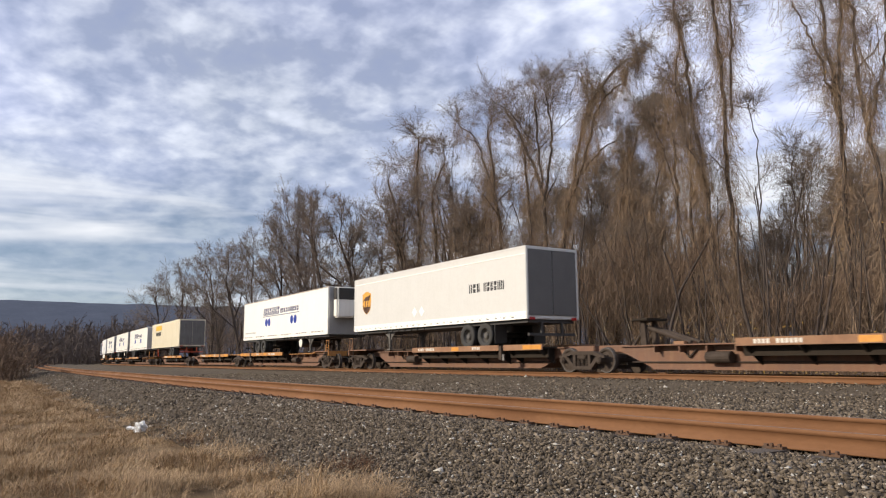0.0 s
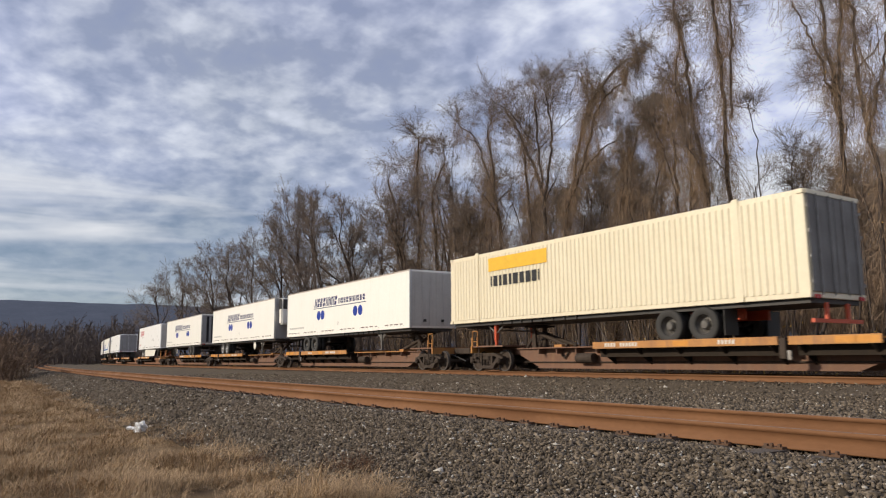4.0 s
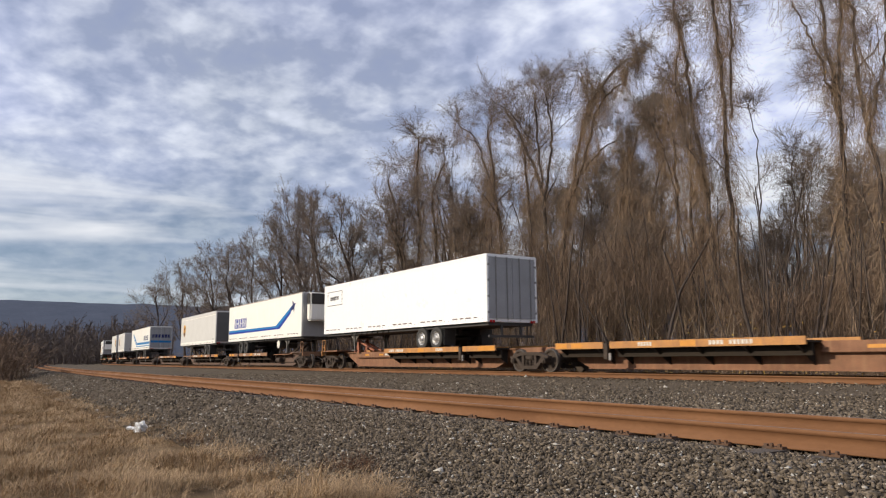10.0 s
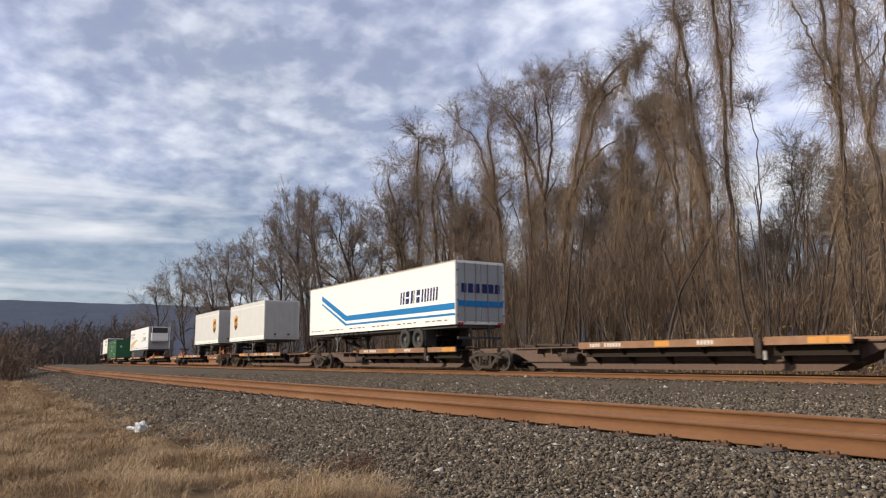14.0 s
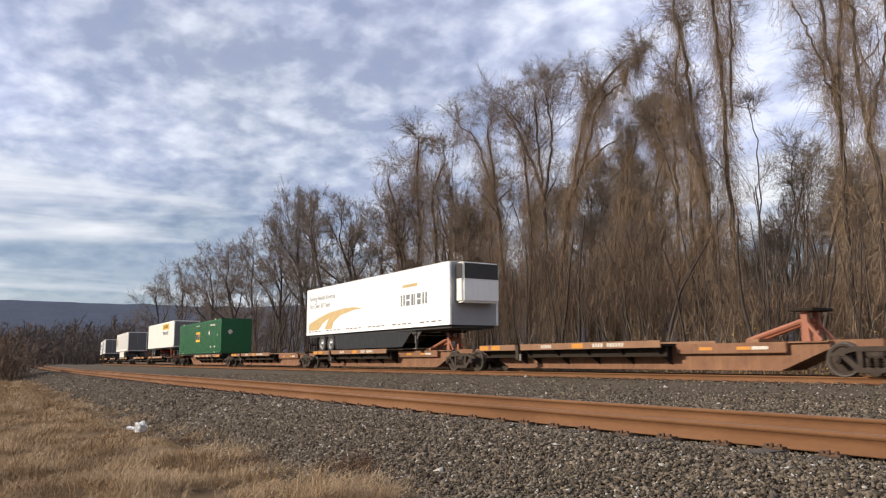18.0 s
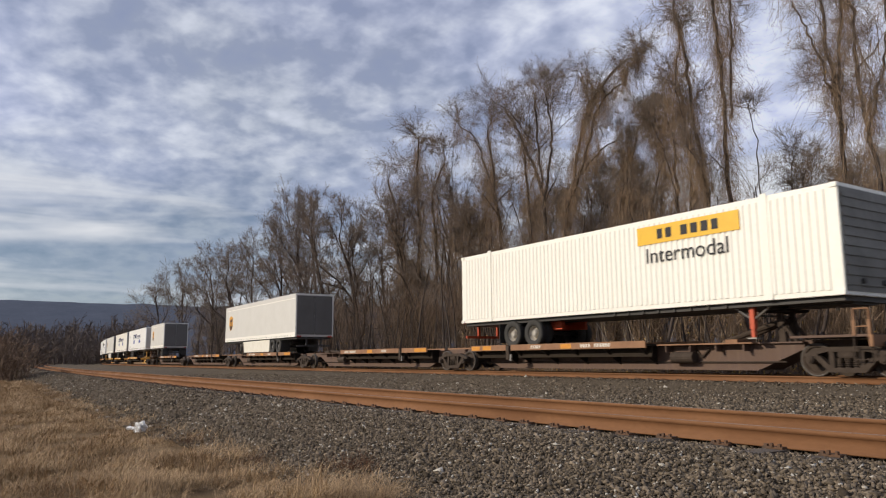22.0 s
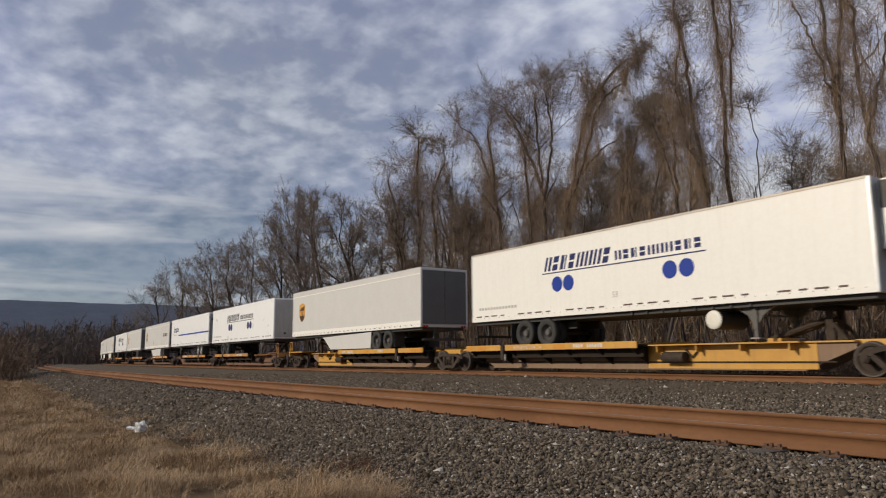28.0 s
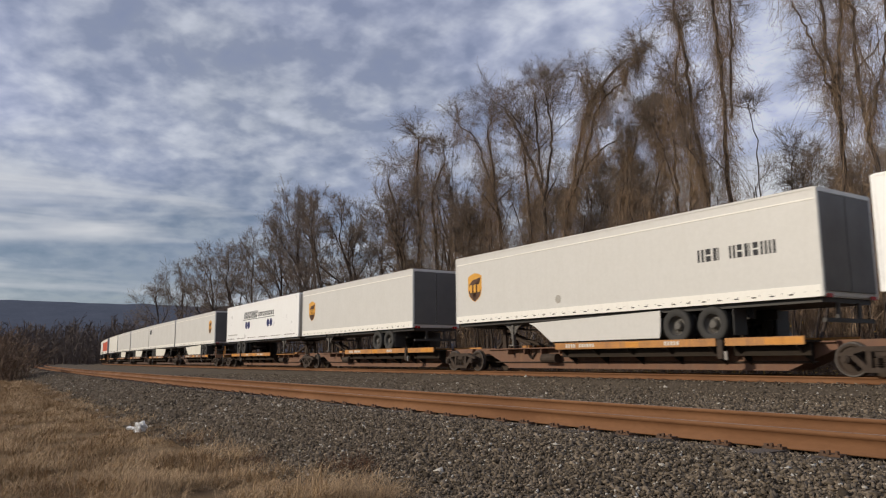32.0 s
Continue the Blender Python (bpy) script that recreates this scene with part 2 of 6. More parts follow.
EDGE_OR = mat("faded_orange_edge", (0.56, 0.25, 0.05), 0.6, var=(0.30, 0.14, 0.055), scale=1.6, amount=0.8, fine=25, bump=0.1, streak=(0.2, 0.1, 0.06), streak_amount=0.5)
HITCH_OR = mat("faded_orange_hitch", (0.38, 0.135, 0.075), 0.65, var=(0.26, 0.10, 0.058), scale=5, amount=0.7, fine=30, bump=0.08)
PATCH = mat("orange_reflector_paint", (0.62, 0.27, 0.03), 0.5, var=(0.5, 0.2, 0.03), scale=6, amount=0.6, fine=30, bump=0.05)
EDGE_BR = mat("rust_brown_edge", (0.30, 0.155, 0.075), 0.7, var=(0.20, 0.10, 0.055), scale=1.8, amount=0.8, fine=25, bump=0.1)
IRON = mat("cast_iron_grime", (0.066, 0.047, 0.035), 0.8, 0.0, var=(0.042, 0.031, 0.024), scale=6, amount=0.8, fine=40, bump=0.25, spec=0.25)
RAIL = mat("rusty_rail", (0.215, 0.105, 0.05), 0.78, var=(0.14, 0.066, 0.032), scale=1.4, amount=0.8, fine=30, bump=0.12, stretch=(0.4, 1, 1), spec=0.15)
HEAD = mat("worn_rail_head", (0.26, 0.165, 0.11), 0.5, 0.3, var=(0.20, 0.115, 0.065), scale=2, amount=0.7, fine=30, bump=0.05)
TIE = mat("creosoted_tie", (0.045, 0.034, 0.027), 0.85, var=(0.10, 0.08, 0.062), scale=5, amount=0.7, fine=40, bump=0.4, rnd=0.3)
SPIKE = mat("rusty_clip", (0.05, 0.03, 0.02), 0.8, var=(0.16, 0.08, 0.04), scale=10, amount=0.6, bump=0.1)
STONE = mat("ballast_stone", (0.172, 0.138, 0.103), 0.9, var=(0.092, 0.072, 0.052), scale=9, amount=0.75, fine=70, bump=0.3, island=0.7, spec=0.12, spark=(0.42, 0.39, 0.34))
BALLAST = mat("ballast_bed", (0.155, 0.123, 0.09), 0.95, var=(0.065, 0.052, 0.038), scale=20, amount=1.0, fine=44, bump=1.0, bump_scale=30, spec=0.08)
BARK = mat("grey_brown_bark", (0.052, 0.041, 0.036), 0.9, var=(0.10, 0.078, 0.066), scale=3, amount=0.7, fine=22, bump=0.6, stretch=(1, 1, 0.25), spec=0.15)
TWIG = mat("brown_twigs", (0.175, 0.137, 0.112), 0.9, var=(0.25, 0.195, 0.155), scale=1.2, amount=0.7, fine=14, bump=0.0, island=0.3, spec=0.15)
PALE_STEM = mat("pale_sapling_bark", (0.40, 0.33, 0.24), 0.85, var=(0.28, 0.22, 0.16), scale=3, amount=0.6, fine=20, bump=0.1)
VINE = mat("dry_vines", (0.235, 0.165, 0.112), 0.9, var=(0.32, 0.228, 0.152), scale=0.8, amount=0.7, fine=10, bump=0.0, island=0.4, spec=0.15)
# wood colour lightened, with the haze of distance mixed in
FARWOOD = mat("haze_toned_far_wood", (0.108, 0.085, 0.074), 0.95, var=(0.085, 0.069, 0.064), scale=0.05, amount=0.7, fine=0.6, bump=0.0, island=0.12, spec=0.15)
BRUSH = mat("dry_brush", (0.215, 0.145, 0.098), 0.9, var=(0.085, 0.062, 0.048), scale=0.5, amount=0.8, fine=8, bump=0.0, island=0.5, spec=0.15)
LEAF = mat("withered_leaves", (0.30, 0.16, 0.06), 0.85, var=(0.38, 0.27, 0.07), scale=0.6, amount=0.8, fine=6, bump=0.0, island=0.4, spec=0.15)
GRASS = mat("dry_grass", (0.50, 0.355, 0.205), 0.85, var=(0.27, 0.18, 0.105), scale=2.2, amount=0.95, fine=9, bump=0.0, island=0.5, spec=0.15)
SOIL = mat("woodland_and_grass_soil", (0.23, 0.155, 0.085), 0.95, var=(0.10, 0.066, 0.038), scale=1.6, amount=0.9, fine=14, bump=1.0, bump_scale=30, spec=0.08)
# the blue-grey of distance haze is put into the ridge's base colour
RIDGE = mat("haze_toned_ridge", (0.075, 0.088, 0.12), 0.95, var=(0.06, 0.072, 0.1), scale=0.012, amount=0.7, fine=0.09, bump=0.0, spec=0.15)
WEED = mat("rust_brown_weed", (0.16, 0.085, 0.05), 0.9, var=(0.085, 0.05, 0.034), scale=2.0, amount=0.8, fine=20, bump=0.0, island=0.4, spec=0.1)
PLASTIC = mat("white_plastic_bag", (0.62, 0.62, 0.62), 0.4, var=(0.4, 0.4, 0.39), scale=9, amount=0.6, bump=0.3)


# ---- mesh helpers ----
class Shape:
    def __init__(self):
        self.v, self.f = [], []

    def add(self, verts, faces):
        o = len(self.v)
        self.v += [tuple(p) for p in verts]
        self.f += [tuple(i + o for i in q) for q in faces]
        return self

    def box(self, x0, x1, y0, y1, z0, z1):
        return self.add([(x, y, z) for x in (x0, x1) for y in (y0, y1) for z in (z0, z1)],
                        [(0, 1, 3, 2), (4, 6, 7, 5), (0, 4, 5, 1), (2, 3, 7, 6), (0, 2, 6, 4), (1, 5, 7, 3)])

    def plate(self, outline, y0, y1):
        """An outline of (x, z), clockwise or not, given depth from y0 to y1."""
        n = len(outline)
        area = sum(outline[i - 1][0] * outline[i][1] - outline[i][0] * outline[i - 1][1] for i in range(n))
        o = outline if area > 0 else outline[::-1]
        v = [(x, y0, z) for x, z in o] + [(x, y1, z) for x, z in o]
        return self.add(v, [tuple(range(n)), tuple(range(2 * n - 1, n - 1, -1))] + [((i + 1) % n, i, n + i, n + (i + 1) % n) for i in range(n)])

    def cross(self, outline, x0, x1):
        """An outline of (y, z) run from x0 to x1."""
        n = len(outline)
        area = sum(outline[i - 1][0] * outline[i][1] - outline[i][0] * outline[i - 1][1] for i in range(n))
        o = outline if area > 0 else outline[::-1]
        v = [(x0, y, z) for y, z in o] + [(x1, y, z) for y, z in o]
        return self.add(v, [tuple(range(n - 1, -1, -1)), tuple(range(n, 2 * n))] + [(i, (i + 1) % n, n + (i + 1) % n, n + i) for i in range(n)])

    def tube(self, p0, p1, r0, r1=None, n=8, caps=True):
        r1 = r0 if r1 is None else r1
        p0, p1 = Vector(p0), Vector(p1)
        d = (p1 - p0).normalized()
        a = d.orthogonal().normalized()
        b = d.cross(a)
        ring = [(math.cos(2 * math.pi * i / n), math.sin(2 * math.pi * i / n)) for i in range(n)]
        v = [p0 + r0 * (c * a + s * b) for c, s in ring] + [p1 + r1 * (c * a + s * b) for c, s in ring]
        f = [(i, (i + 1) % n, n + (i + 1) % n, n + i) for i in range(n)]
        if caps:
            f += [tuple(range(n - 1, -1, -1)), tuple(range(n, 2 * n))]
        return self.add(v, f)

    def lathe(self, c, profile, n=20):
        """A profile of (radius, y) turned about the y axis through c."""
        k = len(profile)
        v = [(c[0] + r * math.cos(2 * math.pi * i / n), c[1] + y, c[2] + r * math.sin(2 * math.pi * i / n)) for i in range(n) for r, y in profile]
        f = [(i * k + j, i * k + j + 1, ((i + 1) % n) * k + j + 1, ((i + 1) % n) * k + j) for i in range(n) for j in range(k - 1)]
        return self.add(v, f)

    def mesh(self, name, bevel=0.0, smooth=False, fix=False):
        me = bpy.data.meshes.new(name)
        me.from_pydata(self.v, [], self.f)
        if bevel or fix:
            bm = bmesh.new()
            bm.from_mesh(me)
            if fix:
                bmesh.ops.recalc_face_normals(bm, faces=bm.faces)
            if bevel:
                bmesh.ops.bevel(bm, geom=[e for e in bm.edges if e.is_manifold and e.calc_face_angle(0) > 0.6], offset=bevel, segments=2, affect="EDGES", clamp_overlap=True)
            bm.to_mesh(me)
            bm.free()
        if smooth:
            me.polygons.foreach_set("use_smooth", [True] * len(me.polygons))
        me.update()
        return me


def part(name, shape, material, parent=None, label="", bevel=0.0, smooth=False, fix=False):
    me = shape.mesh(name, bevel, smooth, fix) if isinstance(shape, Shape) else shape
    if not me.materials:
        me.materials.append(material)
    ob = new(name, me)
    ob.parent = parent
    return tagged(ob, label) if label else ob


def big_mesh(name, verts, faces, material, smooth=False):
    """A mesh from arrays; all faces have the same number of corners."""
    me = bpy.data.meshes.new(name)
    verts, faces = np.asarray(verts, np.float32), np.asarray(faces, np.int32)
    me.vertices.add(len(verts))
    me.vertices.foreach_set("co", verts.ravel())
    n, k = faces.shape
    me.loops.add(n * k)
    me.loops.foreach_set("vertex_index", faces.ravel())
    me.polygons.add(n)
    me.polygons.foreach_set("loop_start", np.arange(0, n * k, k, dtype=np.int32))
    me.polygons.foreach_set("loop_total", np.full(n, k, np.int32))
    if smooth:
        me.polygons.foreach_set("use_smooth", np.ones(n, bool))
    me.update(calc_edges=True)
    me.validate()
    me.materials.append(material)
    return me


def thing(name, label, category, group=""):
    return tagged(new(name), label, category, group)


MOVERS = []    # things of the train: object, place on the line at 16 s, half the distance between its pivots


# ---- ground ----
NEAR_OFF = -12.3    # the nearer track, off the centre of the train's track
NEAR_TOP = -0.10    # its rail height
PROFILE = [(-2500, -1.0), (-60, -0.85), (-24, -0.78), (-16.4, -0.74), (-15.9, -0.70), (-14.2, -0.33), (-13.75, -0.29), (-13.45, -0.30), (-13.1, -0.318), (-12.9, -0.305), (-10.9, -0.29), (-10.2, -0.34), (-9.0, -0.44), (-4.0, -0.42), (-2.6, -0.32), (-1.9, -0.19),
           (1.9, -0.19), (2.6, -0.3), (4.2, -0.9), (6.5, -0.75), (25, -0.3), (60, 0.5), (2500, 3)]


def ground_z(x, off):
    return np.interp(off, [a for a, _ in PROFILE], [b for _, b in PROFILE])


def bumps(x, y, k, seed):
    return noise.noise(Vector((x * k + seed, y * k - seed, seed)))


def swell(x, y, off):
    """Unevenness of the ground: rough grass, nearly level stone."""
    if -15.2 <= off <= 3.5:
        return 0.018 * bumps(x, y, 2.2, 5.0)
    if abs(off) > 70:
        return 0.0
    w = min(1, (-15.2 - off) / 2 if off < 0 else (off - 3.5) / 3)
    return w * (0.07 * bumps(x, y, 0.35, 3.0) + 0.03 * bumps(x, y, 1.3, 9.0))


def build_ground():
    xs = np.unique(np.concatenate([np.linspace(-3000, -300, 28), np.linspace(-300, -60, 81), np.linspace(-60, -25, 71), np.linspace(-25, 8, 133), np.linspace(8, 60, 40), np.linspace(60, 3000, 28)]))
    offs = np.unique(np.concatenate([np.linspace(-2500, -60, 14), np.linspace(-60, -24, 25), np.linspace(-24, -9, 76), np.linspace(-9, 7, 46), np.linspace(7, 60, 40), np.linspace(60, 2500, 14)]))
    X, O = np.meshgrid(xs, offs, indexing="ij")
    Y = line_y(X) + O
    Z = ground_z(X, O)
    for i in range(X.shape[0]):
        if -120 < xs[i] < 60:
            for j in range(X.shape[1]):
                Z[i, j] += swell(X[i, j], Y[i, j], offs[j])
    ny = len(offs)
    v = np.stack([X, Y, Z], -1).reshape(-1, 3)
    i, j = np.meshgrid(np.arange(len(xs) - 1), np.arange(ny - 1), indexing="ij")
    a = (i * ny + j).ravel()
    f = np.stack([a, a + ny, a + ny + 1, a + 1], 1)
    me = big_mesh("ground", v, f, SOIL, True)
    me.materials.append(BALLAST)
    mid = (offs[:-1] + offs[1:]) / 2
    stone = (mid > -16.1) & (mid < 3.6)
    me.polygons.foreach_set("material_index", np.tile(stone, len(xs) - 1).astype(np.int32))
    return tagged(part("ground", me, SOIL), "dry grassy ground with a bed of grey crushed stone under the tracks", "ground", kind="structure")


build_ground()


# ---- tracks ----
def sweep(outline, off, z, s0, s1, step):
    """An outline of (across, up) swept along the line."""
    ss = np.arange(s0, s1 + step / 2, step)
    h = np.interp(ss, LINE_S, LINE_H)
    rows = []
    for a, u in outline:
        x, y = on_line(ss, off + a)
        rows.append(np.stack([x, y, np.full(len(ss), z + u)], 1))
    v = np.stack(rows, 1).reshape(-1, 3)
    n, k = len(ss), len(outline)
    i, j = np.meshgrid(np.arange(n - 1), np.arange(k), indexing="ij")
    a, b = (i * k + j).ravel(), (i * k + (j + 1) % k).ravel()
    return v, np.stack([a, b, b + k, a + k], 1)


RAIL_SECTION = [(-0.07, -0.17), (0.07, -0.17), (0.07, -0.155), (0.012, -0.13), (0.010, -0.045), (0.036, -0.036), (0.036, -0.008), (0.026, 0.0), (-0.026, 0.0), (-0.036, -0.008), (-0.036, -0.036), (-0.010, -0.045), (-0.012, -0.13), (-0.07, -0.155)]


def build_track(name, off, top, label, pieces, s0, s1):
    tr = tagged(new(name), label, "railway track", kind="structure")
    for side in (-0.755, 0.755):
        v, f = sweep(RAIL_SECTION, off + side, top, s0, s1, 1.5)
        me = big_mesh("rail", v, f, RAIL)
        me.materials.append(HEAD)
        k = len(RAIL_SECTION)
        idx = np.zeros(len(f), np.int32)
        idx[np.arange(len(f)) % k == 7] = 1
        me.polygons.foreach_set("material_index", idx)
        part("rail", me, RAIL, tr)
    tie = Shape().box(-0.115, 0.115, -1.3, 1.3, -0.18, 0).mesh("tie", 0.012)
    clip = Shape().box(-0.09, 0.09, -0.05, 0.05, 0, 0.02).box(-0.075, -0.045, -0.05, -0.02, 0.02, 0.04).box(0.05, 0.072, -0.05, -0.02, 0.02, 0.045).box(-0.012, 0.012, -0.065, -0.04, 0.02, 0.05).mesh("tie_plate")
    r = random.Random(5)
    rest = Shape()
    for i in range(int((s1 - s0) / 0.54)):
        s = s0 + 0.54 * i + r.uniform(-0.03, 0.03)
        x, y = on_line(s, off + r.uniform(-0.06, 0.06))
        m = pose(x, y, top - 0.178 + r.uniform(-0.012, 0.008), 0, 0, -math.degrees(heading(s)) + r.uniform(-1, 1))
        if pieces[0] < s < pieces[1]:
            t = part("tie", tie, TIE, tr)
            t.matrix_basis = m
            c = part("tie_plate", clip, SPIKE, t)
            c.matrix_basis = pose(r.uniform(-0.02, 0.02), -0.86, 0.001, 0, 0, r.uniform(-6, 6))
        else:
            rest.add([m @ Vector(p) for p in ((-.11, -1.3, 0), (.11, -1.3, 0), (.11, 1.3, 0), (-.11, 1.3, 0), (-.11, -1.3, -.15), (.11, -1.3, -.15), (.11, 1.3, -.15), (-.11, 1.3, -.15))],
                     [(0, 1, 2, 3), (4, 5, 1, 0), (5, 6, 2, 1), (6, 7, 3, 2), (7, 4, 0, 3)])
    tagged(part("ties", rest, TIE, tr), kind="stuff")
    return tr


build_track("track_near", NEAR_OFF, NEAR_TOP, "disused-looking rusty orange track on buried dark ties", (1.0, 60.0), -40, 190)
build_track("track_far", 0.0, 0.0, "rusty main line track on grey crushed stone", (3.0, 50.0), -60, 260)

# ---- train ----
BOX_LO, BOX_HI, HALF_W, DECK = 1.97, 4.76, 1.295, 0.92


def decal(name, shape, material, parent, label=""):
    return part(name, shape, material, parent, label)


def text_mesh(body, size):
    cu = bpy.data.curves.new("writing", "FONT")
    cu.body, cu.size, cu.extrude = body, size, 0.0015
    ob = bpy.data.objects.new("writing", cu)
    scene.collection.objects.link(ob)
    me = bpy.data.meshes.new_from_object(ob.evaluated_get(bpy.context.evaluated_depsgraph_get()))
    bpy.data.objects.remove(ob)
    bpy.data.curves.remove(cu)
    return me


def writing(body, size, material, parent, x, z, y=-HALF_W - 0.006):
    me = text_mesh(body, size)
    ob = part("writing", me, material, parent)
    ob.matrix_basis = pose(x, y, z, 90, 0, 0)
    return ob


def bars(parent, material, x, z, h, widths, gap, slant=0.0, y=-HALF_W - 0.004, name="logo_bar"):
    """A row of plain slanted blocks in place of a brand's letters."""
    for w in widths:
        if w > 0:
            part(name, Shape().plate([(x, z), (x + w, z), (x + w + slant * h, z + h), (x + slant * h, z + h)], y, y + 0.003), material, parent)
        x += abs(w) + gap
    return x


def strokes(parent, material, x0, x1, z, h, n, w, slant=0.0, y=-HALF_W - 0.004):
    """A row of plain blocks as tall and as close as a brand's word, which is not spelt: each block is whole, slit upright or slit level."""
    k = max(3, round(n / 1.9))
    pitch = (x1 - x0) / k
    for i in range(k):
        c, x = pitch * 0.80, x0 + i * pitch
        cells = (((0.0, 0.34, 0, 1), (0.62, 1.0, 0, 1)), ((0.05, 0.85, 0.0, 0.44), (0.05, 0.85, 0.56, 1.0)), ((0.0, 0.5, 0, 1), (0.66, 0.86, 0, 1)))[(i * i + i // 2) % 3]
        sh = Shape()
        for p, q, lo, hi in cells:
            sh.plate([(x + p * c + slant * h * lo, z + lo * h), (x + q * c + slant * h * lo, z + lo * h), (x + q * c + slant * h * hi, z + hi * h), (x + p * c + slant * h * hi, z + hi * h)], y, y + 0.003)
        part("logo_block", sh, material, parent)


def disc(parent, material, x, z, r, name="logo_disc", y=-HALF_W - 0.005):
    part(name, Shape().plate([(x + r * math.cos(a * math.pi / 14), z + r * math.sin(a * math.pi / 14)) for a in range(28)], y, y + 0.004), material, parent)


def shield(parent, x, z, h):
    w = h * 0.40
    out = [(-w, 0.38 * h), (-w * 0.5, 0.46 * h), (0, 0.5 * h), (w * 0.5, 0.46 * h), (w, 0.38 * h), (w, -0.1 * h), (w * 0.85, -0.28 * h), (w * 0.45, -0.42 * h), (0, -0.5 * h), (-w * 0.45, -0.42 * h), (-w * 0.85, -0.28 * h), (-w, -0.1 * h)]
    sh = part("logo_shield", Shape().plate([(x + a, z + b) for a, b in out], -HALF_W - 0.005, -HALF_W - 0.001), GOLD, parent)
    part("logo_field", Shape().plate([(x + a * 0.88, z + b * 0.9 - 0.03 * h) for a, b in out if b < 0.3 * h] + [(x - w * .88, z + .1 * h), (x - w * .3, z + .26 * h), (x + w * .88, z + .33 * h)][::-1], -HALF_W - 0.009, -HALF_W - 0.005), BROWN_V, sh)
    for i, q in enumerate((-0.55, 0.0, 0.55)):
        part("logo_bar", Shape().plate([(x + q * w - 0.17 * w, z - 0.17 * h), (x + q * w + 0.17 * w, z - 0.17 * h), (x + q * w + 0.17 * w, z + 0.1 * h), (x + q * w - 0.17 * w, z + 0.1 * h)], -HALF_W - 0.013, -HALF_W - 0.009), GOLD, sh)


TYRE = Shape().lathe((0, 0, 0), [(0.28, 0.11), (0.31, 0.135), (0.44, 0.14), (0.49, 0.125), (0.505, 0.09), (0.505, -0.09), (0.49, -0.125), (0.44, -0.14), (0.31, -0.135), (0.28, -0.11), (0.28, 0.11)], 28).mesh("tyre", smooth=True)
RIM_ME = Shape().lathe((0, 0, 0), [(0.30, -0.125), (0.285, -0.10), (0.265, -0.02), (0.22, 0.05), (0.15, 0.04), (0.13, -0.05), (0.10, -0.095), (0.0, -0.10)], 24)
for _i in range(10):
    _a = _i * math.pi / 5
    RIM_ME.tube((0.175 * math.cos(_a), 0.04, 0.175 * math.sin(_a)), (0.175 * math.cos(_a), 0.0, 0.175 * math.sin(_a)), 0.014, n=6)
RIM_ME = RIM_ME.mesh("rim", smooth=False)
DISC_RIM = Shape().lathe((0, 0, 0), [(0.30, -0.135), (0.285, -0.13), (0.265, -0.10), (0.235, -0.09), (0.19, -0.105), (0.15, -0.115), (0.13, -0.15), (0.09, -0.17), (0.0, -0.175)], 24)
for _i in range(10):
    _a = _i * math.pi / 5
    DISC_RIM.tube((0.175 * math.cos(_a), -0.10, 0.175 * math.sin(_a)), (0.175 * math.cos(_a), -0.14, 0.175 * math.sin(_a)), 0.014, n=6)
DISC_RIM = DISC_RIM.mesh("rim", smooth=False)
PALE_RIM = RIM_ME.copy()


def road_wheels(parent, xs, z, rim):
    for x in xs:
        ax = part("axle", Shape().tube((x, -1.0, z), (x, 1.0, z), 0.065, n=10), BLACK, parent)
        for y in (-1.13, 1.13):
            w = part("tyre", TYRE, RUBBER, parent)
            w.matrix_basis = pose(x, y, z)
            q = part("rim", DISC_RIM if rim is SHINE else PALE_RIM if rim is RIM else RIM_ME, rim, w)
            q.matrix_basis = pose(0, 0, 0, 0, 0, 0 if y < 0 else 180)
        for y in (-0.82, 0.82):
            w = part("tyre", TYRE, RUBBER, parent)
            w.matrix_basis = pose(x, y, z)


